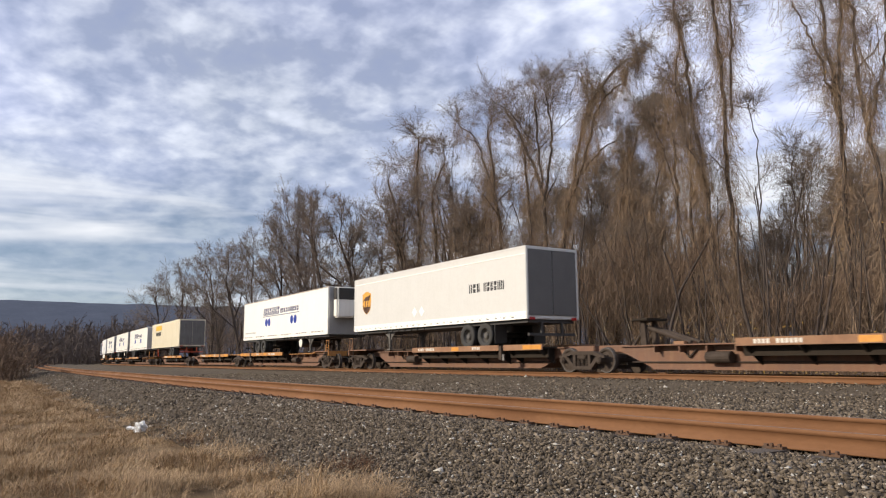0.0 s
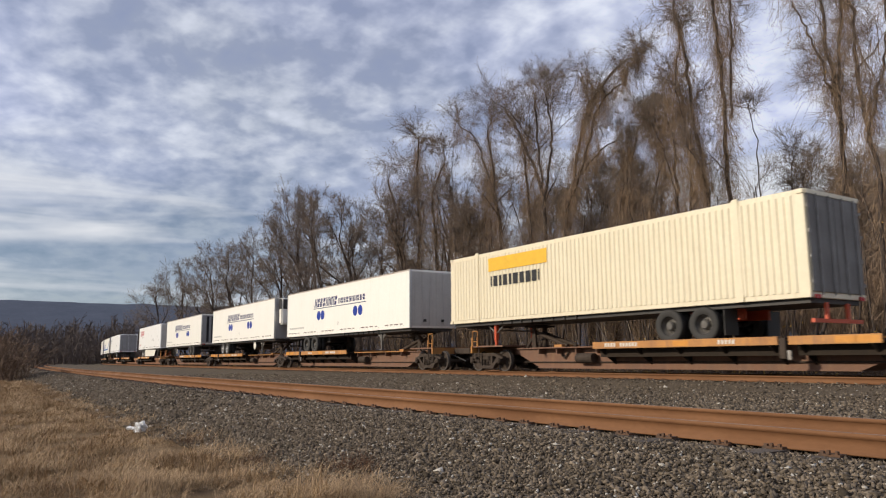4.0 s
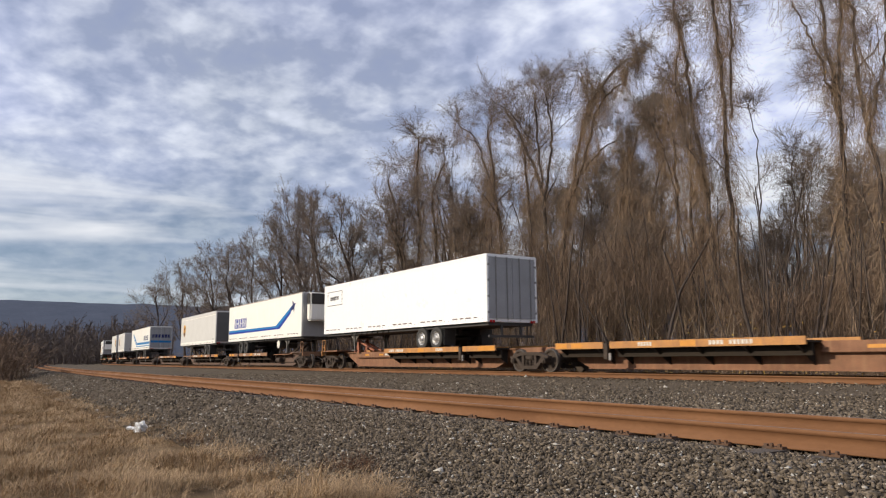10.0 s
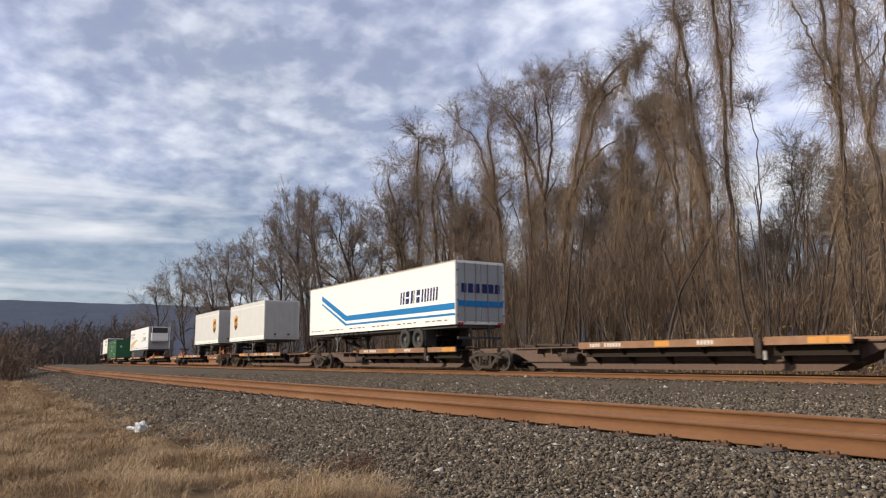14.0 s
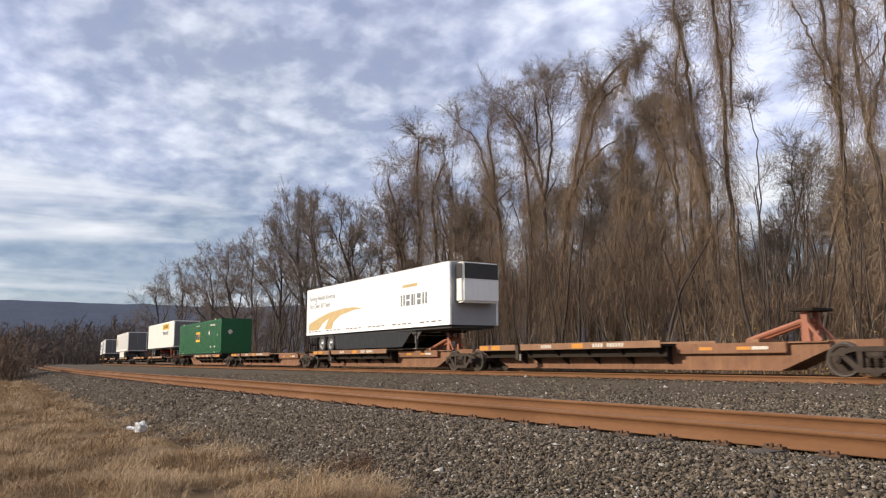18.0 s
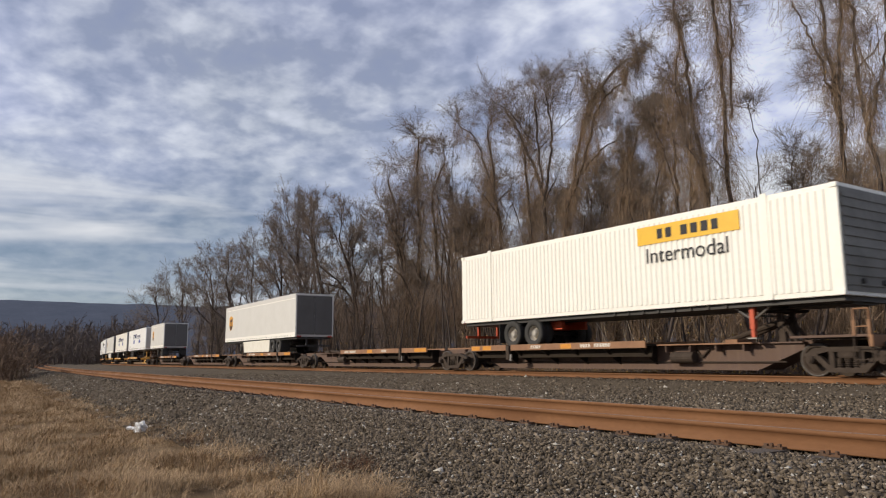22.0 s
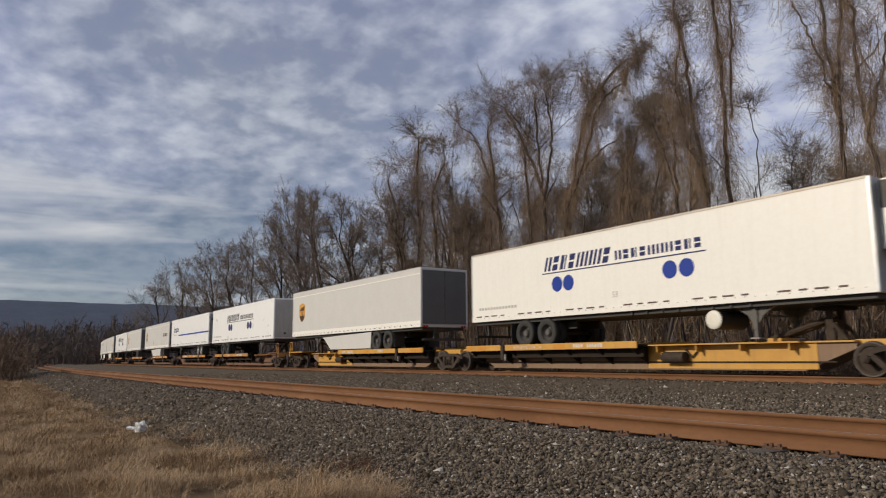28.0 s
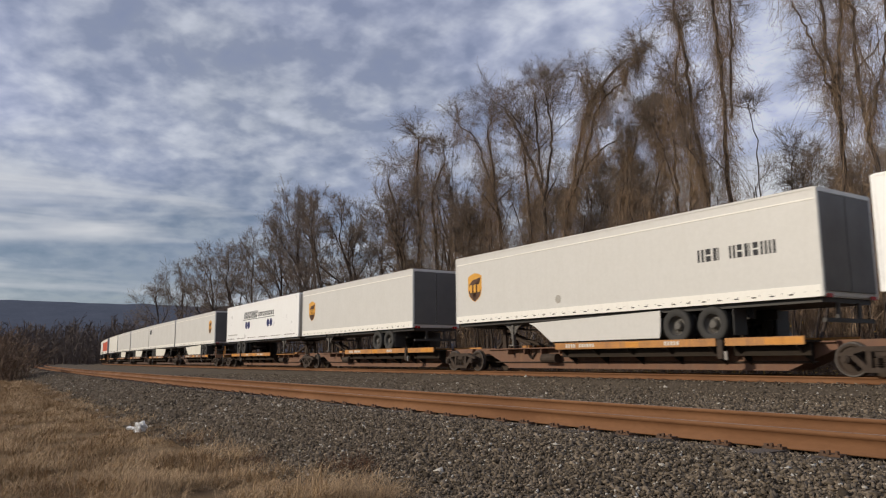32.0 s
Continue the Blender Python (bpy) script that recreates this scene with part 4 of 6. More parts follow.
    t = trailer("white refrigerated trailer with navy lettering and blue discs", 241.2, reefer=True); alliance(t, -3.55); number_53(t, -0.25)
    t = trailer("light grey trailer with fairing and shield, doors leading", 261.5, forward=False, paint=GREY, skirt=GREY); shield(t, -6.52, 3.43, 1.2)
    t = trailer("white trailer with small navy lettering, rear doors leading", 281.2, paint=FRESH, length=16.0); alliance(t, -3.55, small=CHAR, dots=NAVY)
    t = trailer("white trailer with a long blue line and blue italic lettering", 298.8, paint=FRESH, forward=False, rim=SHINE, tandem=3.27)
    strokes(t, NAVY, -6.86, -4.6, 3.42, 0.42, 12, 0.075, 0.2); bars(t, FAINT, -6.8, 3.12, 0.08, [0.1] * 8, 0.05, 0.2)
    part("stripe", Shape().box(-4.6, 8.0, -HALF_W - 0.007, -HALF_W - 0.003, 3.02, 3.15), BLUE, t)
    for y in (-0.9, 0.35):
        part("door_mark", Shape().box(8.135, 8.145, y - 0.2, y + 0.3, 4.05, 4.25), CHAR, t)
    t = trailer("light grey freight trailer with shield, fairing and dark lettering", 316.2, forward=False, paint=GREY, skirt=GREY, length=16.0); shield(t, -6.66, 3.42, 1.2)
    strokes(t, CHAR, 4.4, 5.2, 3.2, 0.36, 6, 0.06); strokes(t, CHAR, 5.45, 6.9, 3.2, 0.36, 11, 0.055); disc(t, RIM, -1.6, 2.58, 0.15, "placard")
    t = trailer("light grey short trailer with a shield, doors leading", 333.65, 13.72, False, GREY, tandem=3.05); shield(t, -5.36, 3.43, 1.2)
    t = trailer("white trailer with navy lettering and blue discs", 350.5, paint=FRESH); alliance(t, -3.55, small=CHAR, dots=NAVY)
    t = trailer("light grey trailer with fairing and a shield near the doors", 370.5, forward=False, paint=GREY, skirt=PALE); shield(t, 6.4, 3.43, 1.2)
    t = trailer("light grey trailer with fairing and a small dark mark", 387.2, paint=GREY, skirt=PALE); bars(t, CHAR, -7.4, 3.7, 0.5, [0.5, 0.4, 0.3], 0.1)
    t = trailer("plain light grey trailer with pale fairing", 403.6, paint=GREY, skirt=PALE)
    t = trailer("plain light grey trailer with pale fairing", 420.6, paint=GREY, skirt=PALE)
    t = trailer("plain white trailer on a spine car", 437.6, paint=WHITE)
    t = trailer("white trailer with an orange band", 458.6, paint=WHITE); part("stripe", Shape().box(-8, 8, -HALF_W - 0.007, -HALF_W - 0.003, 2.5, 4.2), ORANGE, t)
    t = trailer("plain white trailer on a spine car", 475.6, paint=WHITE)


build_trailers()


# ---- flat spine cars ----
def spine_unit(length, forward, paint, edge, hitch_up, car_end=None, stencil=False, writing_bars=True):
    """One platform of a spine car: a deep centre beam, wheel decks on brackets near one end and a hitch near the other."""
    u = thing("spine_car", "", "rail car", "spine cars of the train")
    f = 1 if forward else -1
    a, b = -length / 2 + 1.35, length / 2 - 1.35
    hw = 0.54
    beam = BEAM if paint is YEL_CAR else paint
    part("centre_beam", Shape().plate([(a, 0.70), (a + 1.3, 0.16), (b - 1.3, 0.16), (b, 0.70), (b, 0.86), (a, 0.86)], -hw, hw), beam, u)
    part("beam_cap", Shape().box(a, b, -hw - 0.09, hw + 0.09, 0.855, 0.895), paint, u)
    part("beam_flange", Shape().box(a + 1.3, b - 1.3, -hw - 0.07, hw + 0.07, 0.13, 0.165), beam, u)
    for x in (-1, 1):
        part("end_casting", Shape().box(min(x * (length / 2 - 1.5), x * (length / 2 - 0.1)), max(x * (length / 2 - 1.5), x * (length / 2 - 0.1)), -0.36, 0.36, 0.66, 0.92), paint, u, bevel=0.03)
    # decks: the wheel platform lies at the far end for a forward unit
    d0 = -f * (length / 2 - 1.55)          # outer end of the platform
    segs = [(0.2, 2.5), (2.8, 9.45)]
    for y0, y1 in ((-1.32, -hw - 0.02), (hw + 0.02, 1.32)):
        near = y0 < 0
        for i, (p, q) in enumerate(segs):
            x0, x1 = sorted((d0 + f * p, d0 + f * q))
            # decks and brackets are blackened to deepen the shade below the platform
            dk = part("wheel_deck", Shape().box(x0, x1, y0 + (0.03 if near else 0), y1 - (0 if near else 0.03), 0.86, DECK - 0.004), GRIME_SHADE, u)
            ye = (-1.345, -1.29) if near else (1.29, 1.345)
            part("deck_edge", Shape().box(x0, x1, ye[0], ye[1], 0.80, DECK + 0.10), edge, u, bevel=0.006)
            # added black plate, stands in for the deck's shadow on the beam
            part("stringer", Shape().box(x0 + 0.03, x1 - 0.03, -1.02 if near else 0.96, -0.96 if near else 1.02, 0.53, 0.86), GRIME_SHADE, u)
            n = max(2, int((x1 - x0) / 1.25))
            hidden = Shape()
            for k in range(n):
                x = x0 + 0.25 + k * (x1 - x0 - 0.5) / (n - 1)
                yo, yi = (-1.29, -hw) if near else (1.29, hw)
                br = (Shape() if near else hidden).add([(x - .02, yo, .855), (x - .02, yi, .855), (x - .02, yi, .28), (x - .02, yo, .76), (x + .02, yo, .855), (x + .02, yi, .855), (x + .02, yi, .28), (x + .02, yo, .76)],
                                            [(0, 1, 2, 3), (7, 6, 5, 4), (0, 4, 5, 1), (1, 5, 6, 2), (2, 6, 7, 3), (3, 7, 4, 0)])
                if near:
                    part("bracket", br, GRIME_SHADE, u, fix=True)
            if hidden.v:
                part("brackets", hidden, GRIME_SHADE, u, fix=True)
        if near:
            for p in (0.25, 1.0 if forward else 0.75, 5.6):
                xa = d0 + f * p
                part("reflector_patch", Shape().box(min(xa, xa + f * 0.55), max(xa, xa + f * 0.55), -1.3485, -1.3445, 0.83, DECK + 0.07), PATCH, u)
        xp = d0 + f * 2.65
        y = y0 - 0.02 if near else y1 + 0.02
        part("side_post", Shape().box(xp - 0.09, xp + 0.09, y - 0.05, y + 0.05, 0.45, DECK + 0.06), IRON, u, bevel=0.01)
        part("step_iron", Shape().box(xp + 0.12, xp + 0.22, y - 0.03, y + 0.03, 0.42, 0.66), STEEL, u)
    # side walk at the hitch end
    x0, x1 = sorted((d0 + f * (segs[-1][1] + 0.05), d0 + f * (length - 4.2)))
    if paint is YEL_CAR:
        part("side_plate", Shape().box(x0 - 0.3, x1 + 0.3, -hw - 0.02, -hw - 0.003, 0.17, 0.85), paint, u)
    if paint is TAN_CAR:
        part("side_box", Shape().box(x0, x1 + 0.2, -hw - 0.16, -hw - 0.01, 0.60, 0.895), paint, u, bevel=0.012)
        for q, w, m in ((0.25, 0.45, PATCH), (0.62, 0.45, PATCH), (0.76, 0.5, WHITE_V)):
            xa = x0 + (x1 - x0) * q
            part("reflector_patch", Shape().box(xa, xa + w, -hw - 0.164, -hw - 0.16, 0.70, 0.79), m, u)
    else:
        part("side_ledge", Shape().box(x0, x1, -hw - 0.34, -hw - 0.09, 0.86, 0.9), edge if forward else paint, u)
        for x in np.linspace(x0 + 0.3, x1 - 0.3, 4):
            part("ledge_bracket", Shape().box(x - 0.02, x + 0.02, -hw - 0.3, -hw, 0.66, 0.86), paint, u)
        part("chain_loop", Shape().tube((x0 + 1.2, -hw - 0.05, 0.74), (x0 + 1.45, -hw - 0.06, 0.5), 0.03, n=6).tube((x0 + 1.45, -hw - 0.06, 0.5), (x0 + 1.7, -hw - 0.05, 0.74), 0.03, n=6), IRON, u)
        part("brake_cylinder", Shape().tube((d0 + f * 10.0, -hw - 0.2, 0.5), (d0 + f * 10.8, -hw - 0.2, 0.5), 0.17, n=14), IRON, u, smooth=False)
        part("air_pipe", Shape().tube((a + 0.5, -hw - 0.05, 0.36), (b - 0.5, -hw - 0.05, 0.36), 0.022, n=6), IRON, u)
    # hitch
    hx = f * (length / 2 - 2.1)
    arm = HITCH_OR if paint is TAN_CAR else IRON
    if hitch_up:
        top = BOX_LO - 0.2
        h = part("hitch", Shape().box(hx - 0.35, hx + 0.35, -0.5, 0.5, top - 0.08, top), GRIME_SHADE, u, bevel=0.02)
        for y in (-0.39, 0.39):
            part("upright", Shape().plate([(hx - 0.12, 0.88), (hx + 0.12, 0.88), (hx + 0.06, top - 0.07), (hx - 0.10, top - 0.07)], y * 0.7 - 0.05, y * 0.7 + 0.05), arm, h)
            part("kick_leg", Shape().tube((hx + f * 0.05, y * 0.7, 0.95 + (top - 0.95) * 0.5), (hx + f * 0.42, y * 0.8, 0.9), 0.05, n=8), arm, h)
        part("strut", Shape().tube((hx - f * 1.8, -0.22, 0.95), (hx, -0.15, top - 0.28), 0.075, n=8).tube((hx - f * 1.8, 0.22, 0.95), (hx, 0.15, top - 0.28), 0.075, n=8), arm, h)
        part("strut_foot", Shape().box(min(hx - f * 1.7, hx - f * 1.3), max(hx - f * 1.7, hx - f * 1.3), -0.45, 0.45, 0.89, 1.0), edge, h)
    else:
        h = part("hitch", Shape().box(hx - 0.3, hx + 0.3, -0.45, 0.45, 0.89, 1.03), IRON, u, "hitch folded down flat", bevel=0.02)
        part("strut", Shape().tube((hx - f * 0.2, -0.3, 1.0), (hx - f * 1.6, -0.3, 0.96), 0.06, n=8).tube((hx - f * 0.2, 0.3, 1.0), (hx - f * 1.6, 0.3, 0.96), 0.06, n=8), IRON, h)
    if stencil:
        writing("ALL PURPOSE SPINE CAR", 0.15, WHITE_V, u, d0 + f * 3.3 , 0.855, -1.349)
    if writing_bars:
        bars(u, WHITE_V, d0 + (6.6 if forward else -8.9), 0.855, 0.12, [0.09] * 4 + [-0.12] + [0.09] * 6, 0.035, y=-1.349, name="stencil_bar")
        if not stencil:
            bars(u, WHITE_V, d0 + (4.0 if forward else -4.6), 0.855, 0.12, [0.08] * 5, 0.035, y=-1.349, name="stencil_bar")
    if car_end:
        ex = car_end * (length / 2)
        part("end_platform", Shape().box(min(ex - car_end * 1.3, ex + car_end * 0.75), max(ex - car_end * 1.3, ex + car_end * 0.75), -1.25, 1.25, 0.96, 1.02), paint, u)
        part("end_sill", Shape().box(min(ex + car_end * 0.68, ex + car_end * 0.78), max(ex + car_end * 0.68, ex + car_end * 0.78), -1.3, 1.3, 0.72, 1.0), edge, u, bevel=0.01)
        for y in (-1.22, 1.22):
            lad = part("ladder", Shape().tube((ex + car_end * 0.3, y, 0.35), (ex + car_end * 0.3, y, 1.0), 0.02, n=6).tube((ex + car_end * 0.72, y, 0.35), (ex + car_end * 0.72, y, 1.0), 0.02, n=6), IRON, u)
            for z in (0.42, 0.72):
                part("rung", Shape().tube((ex + car_end * 0.3, y, z), (ex + car_end * 0.72, y, z), 0.014, n=6), IRON, lad)
        for q in (0.34, 0.70):
            part("rail_post", Shape().box(ex + car_end * q - 0.035, ex + car_end * q + 0.035, -1.285, -1.225, 0.98, 1.36), edge, u, bevel=0.008)
        part("hand_rail", Shape().tube((ex + car_end * 0.34, -1.25, 1.25), (ex + car_end * 0.34, -1.25, 1.62), 0.02, n=6).tube((ex + car_end * 0.34, -1.25, 1.62), (ex + car_end * 0.70, -1.25, 1.62), 0.02, n=6)
             .tube((ex + car_end * 0.70, -1.25, 1.62), (ex + car_end * 0.70, -1.25, 1.25), 0.02, n=6).tube((ex + car_end * 0.34, -1.25, 1.2), (ex + car_end * 0.70, -1.25, 1.2), 0.016, n=6), edge, u)
        part("drawbar", Shape().box(min(ex + car_end * 0.7, ex + car_end * 2.05), max(ex + car_end * 0.7, ex + car_end * 2.05), -0.13, 0.13, 0.72, 0.98), IRON, u, bevel=0.03)
        part("brake_hose", Shape().tube((ex + car_end * 0.9, -0.35, 0.7), (ex + car_end * 1.9, -0.25, 0.4), 0.03, n=6), RUBBER, u)
    return u


def rail_bogie():
    bg = thing("bogie", "dark cast-iron four-wheel railway bogie with worn bright treads", "rail bogie", "bogies of the train")
    for x in (-0.89, 0.89):
        part("axle", Shape().tube((x, -0.95, 0.42), (x, 0.95, 0.42), 0.08, n=10), IRON, bg)
        for y, sg in ((-0.755, -1), (0.755, 1)):
            w = part("wheel", Shape().lathe((x, y, 0.42), [(0.0, sg * 0.09), (0.11, sg * 0.09), (0.13, sg * 0.05), (0.30, sg * 0.02), (0.33, sg * 0.06), (0.405, sg * 0.065), (0.415, sg * 0.065), (0.42, sg * -0.04), (0.445, sg * -0.05), (0.445, sg * -0.075), (0.3, sg * -0.06), (0.0, sg * -0.06)], 28), IRON, bg, fix=True)
            part("tread", Shape().lathe((x, y, 0.42), [(0.385, sg * 0.066), (0.408, sg * 0.069), (0.421, sg * 0.066), (0.424, sg * -0.03)], 28), TREAD, w, fix=True)
    for y in (-1.0, 1.0):
        out = [(-1.12, 0.33), (-1.12, 0.55), (-0.95, 0.60), (-0.55, 0.72), (0.55, 0.72), (0.95, 0.60), (1.12, 0.55), (1.12, 0.33), (0.95, 0.30), (0.72, 0.33), (0.42, 0.14), (-0.42, 0.14), (-0.72, 0.33), (-0.95, 0.30)]
        sf = Shape()
        # side frame with two openings: top chord, bottom chord, columns and pedestals
        sf.plate([(-1.12, 0.50), (-0.95, 0.60), (-0.55, 0.73), (0.55, 0.73), (0.95, 0.60), (1.12, 0.50), (0.90, 0.50), (0.50, 0.61), (-0.50, 0.61), (-0.90, 0.50)], y - 0.09, y + 0.09)
        sf.plate([(-0.80, 0.48), (-0.66, 0.52), (-0.36, 0.22), (0.36, 0.22), (0.66, 0.52), (0.80, 0.48), (0.44, 0.11), (-0.44, 0.11)], y - 0.09, y + 0.09)
        for x in (-0.36, 0.36):
            sf.box(x - 0.06, x + 0.06, y - 0.085, y + 0.085, 0.2, 0.63)
        for x in (-0.89, 0.89):
            sf.box(x - 0.2, x + 0.2, y - 0.1, y + 0.1, 0.5, 0.585)
        s = part("side_frame", sf, IRON, bg)
        for x in (-0.89, 0.89):
            part("bearing", Shape().tube((x, y - 0.17, 0.42), (x, y + 0.17, 0.42), 0.11, n=14).tube((x, y - 0.2, 0.42), (x, y + 0.2, 0.42), 0.07, n=10), IRON, s)
        sp = Shape()
        for x in (-0.2, 0.0, 0.2):
            for z in range(5):
                sp.tube((x, y, 0.22 + 0.05 * z), (x, y, 0.25 + 0.05 * z), 0.075, n=10)
        part("spring_nest", sp, IRON, s)
    part("bolster", Shape().box(-0.22, 0.22, -1.1, 1.1, 0.46, 0.62), IRON, bg, bevel=0.03)
    part("brake_beam", Shape().box(-0.42, -0.36, -0.7, 0.7, 0.34, 0.42).box(0.36, 0.42, -0.7, 0.7, 0.34, 0.42), IRON, bg)
    return bg


def build_cars():
    # bogie places of each car at 16 s, paints, and for each platform: forward or not, loaded or not
    cars = [((-293.6, -276.4, -259.2, -242.0), RUST_CAR, EDGE_BR, "BBb", "weathered brown"),
            ((-237.8, -220.0, -202.8, -185.5), RUST_CAR, EDGE_OR, "FeB", "weathered brown"),
            ((-181.0, -161.8, -142.9, -124.8), RUST_CAR, EDGE_OR, "FFB", "rusty brown and orange"),
            ((-120.6, -102.6, -84.4, -66.3), TAN_CAR, EDGE_OR, "FzB", "rusty tan and orange"),
            ((-61.8, -44.9, -28.1, -11.4, 5.6, 22.6), DARK_CAR, EDGE_BR, "FBeBF", "dark brown"),
            ((27.2, 44.3, 61.4, 78.6, 95.8, 112.9), TAN_CAR, EDGE_BR, "FrFzB", "rusty orange-brown"),
            ((116.8, 133.8, 150.8, 167.7, 184.7, 202.0), DARK_CAR, EDGE_BR, "FeBeB", "dark brown"),
            ((206.0, 224.7, 243.4, 261.3), YEL_CAR, YEL_CAR, "FFB", "yellow"),
            ((264.9, 281.8, 299.0, 316.3, 333.4, 350.6), RUST_CAR, EDGE_OR, "FBBBF", "weathered brown"),
            ((354.5, 371.3, 387.9, 404.6, 421.3, 438.2), DARK_CAR, EDGE_BR, "BFFFF", "dark brown"),
            ((442.2, 459.2, 476.2, 493.2), RUST_CAR, EDGE_OR, "FFF", "weathered brown")]
    bogie = rail_bogie()
    first = True
    for places, paint, edge, kinds, word in cars:
        for i, s in enumerate(places):
            g = bogie if first else copy_thing(bogie, Matrix.Identity(4))
            first = False
            MOVERS.append((g, s, 0.89))
        for i, k in enumerate(kinds):
            length = places[i + 1] - places[i]
            forward = k in "Fzr"
            end = 1 if i == 0 else (-1 if i == len(kinds) - 1 else None)
            u = spine_unit(length, forward, paint, edge, k in "FBr" and not (word == "rusty orange-brown" and i == 4), end, stencil=(paint is YEL_CAR and forward))
            tagged(u, ("%s spine car platform with a trailer on it" if k in "FB" else "empty %s spine car platform with deck and hitch") % word)
            MOVERS.append((u, (places[i] + places[i + 1]) / 2, length / 2))


build_cars()


# ---- woods ----
def tubes(segs, n):
    """Tapered tubes, one for each row (x0, y0, z0, x1, y1, z1, r0, r1)."""
    s = np.asarray(segs, float)
    p0, p1, r0, r1 = s[:, :3], s[:, 3:6], s[:, 6:7], s[:, 7:8]
    d = p1 - p0
    d /= np.linalg.norm(d, axis=1, keepdims=True) + 1e-9
    ref = np.where(np.abs(d[:, 2:3]) > 0.9, np.array([[1.0, 0, 0]]), np.array([[0, 0, 1.0]]))
    a = np.cross(d, ref)
    a /= np.linalg.norm(a, axis=1, keepdims=True) + 1e-9
    b = np.cross(d, a)
    v = np.zeros((len(s), 2 * n, 3))
    for i in range(n):
        c, q = math.cos(2 * math.pi * i / n), math.sin(2 * math.pi * i / n)
        v[:, i] = p0 + r0 * (c * a + q * b)
        v[:, n + i] = p1 + r1 * (c * a + q * b)
    base = (np.arange(len(s)) * 2 * n)[:, None]
    f = np.concatenate([base + np.array([[i, (i + 1) % n, n + (i + 1) % n, n + i]]) for i in range(n)])
    return v.reshape(-1, 3), f


def flakes(points, size, r):
    """Small folded leaves: two triangles each, as quads bent at the middle."""
    p = np.asarray(points, float)
    n = len(p)
    rng = np.random.RandomState(r)
    u = rng.normal(size=(n, 3)); u /= np.linalg.norm(u, axis=1, keepdims=True)
    w = np.cross(u, rng.normal(size=(n, 3))); w /= np.linalg.norm(w, axis=1, keepdims=True) + 1e-9
    k = size * rng.uniform(0.6, 1.4, (n, 1))
    v = np.stack([p - u * k, p + w * k * 0.5, p + u * k, p - w * k * 0.5], 1).reshape(-1, 3)
    b = (np.arange(n) * 4)[:, None]
    return v, np.concatenate([b + np.array([[0, 1, 2, 3]])])


def bough(r, p, d, length, r0, r1, n, wander, lift):
    """A crooked limb as a list of points with radii."""
    pts = [(p.copy(), r0)]
    d = d.normalized()
    for i in range(n):
        d = (d + Vector((r.gauss(0, wander), r.gauss(0, wander), r.gauss(0, wander) + lift))).normalized()
        p = p + d * (length / n)
        pts.append((p.copy(), r0 + (r1 - r0) * (i + 1) / n))
    return pts


def rows_of(pts):
    return [(*a, *b, ra, rb) for (a, ra), (b, rb) in zip(pts[:-1], pts[1:])]


def at(pts, q):
    q = q * (len(pts) - 1)
    i = min(int(q), len(pts) - 2)
    f = q - i
    (a, ra), (b, rb) = pts[i], pts[i + 1]
    return a.lerp(b, f), ra + (rb - ra) * f, (b - a).normalized()


def ribbons(segs, seed):
    """Slender twigs, one bent strip for each row (x0, y0, z0, x1, y1, z1, r0, r1)."""
    s = np.asarray(segs, float)
    rng = np.random.RandomState(seed)
    d = s[:, 3:6] - s[:, :3]
    a = np.cross(d, rng.normal(size=(len(s), 3)))
    a /= np.linalg.norm(a, axis=1, keepdims=True) + 1e-9
    v = np.stack([s[:, :3] - a * s[:, 6:7], s[:, :3] + a * s[:, 6:7], s[:, 3:6] + a * s[:, 7:8], s[:, 3:6] - a * s[:, 7:8]], 1).reshape(-1, 3)
    return v, (np.arange(len(s)) * 4)[:, None] + np.array([[0, 1, 2, 3]])


def grow(r, level, depths, droop, thick):
    """Limbs that divide again and again; each start is (place, direction, radius, length)."""
    stout, slim, tips, ends = [], [], [], []
    for depth in range(depths):
        nxt = []
        for p, d, rad, L in level:
            pts = bough(r, p, d, L, rad, rad * 0.55, 5 if depth < 1 else 3, 0.16 + 0.04 * depth, 0.07 - 0.02 * depth - 0.08 * droop * depth)
            (stout if depth < 2 else slim if depth < 3 else tips).extend(rows_of(pts))
            if depth > 0:
                ends.append((pts, L))
            if depth == depths - 1:
                continue
            for c in range(4 if depth < 2 else 3):
                q = 1.0 if c < 2 else r.uniform(0.3, 0.85)
                p2, r2, d2 = at(pts, q)
                side = d2.cross(Vector((r.gauss(0, 1), r.gauss(0, 1), r.gauss(0, 1)))).normalized()
                bend = r.uniform(0.3, 0.75) if c < 2 else r.uniform(0.6, 1.2)
                nxt.append((p2, d2 + side * bend, max(r2 * r.uniform(0.55, 0.8), 0.009 * thick), L * r.uniform(0.5, 0.82)))
        level = nxt
    return stout, slim, tips, ends


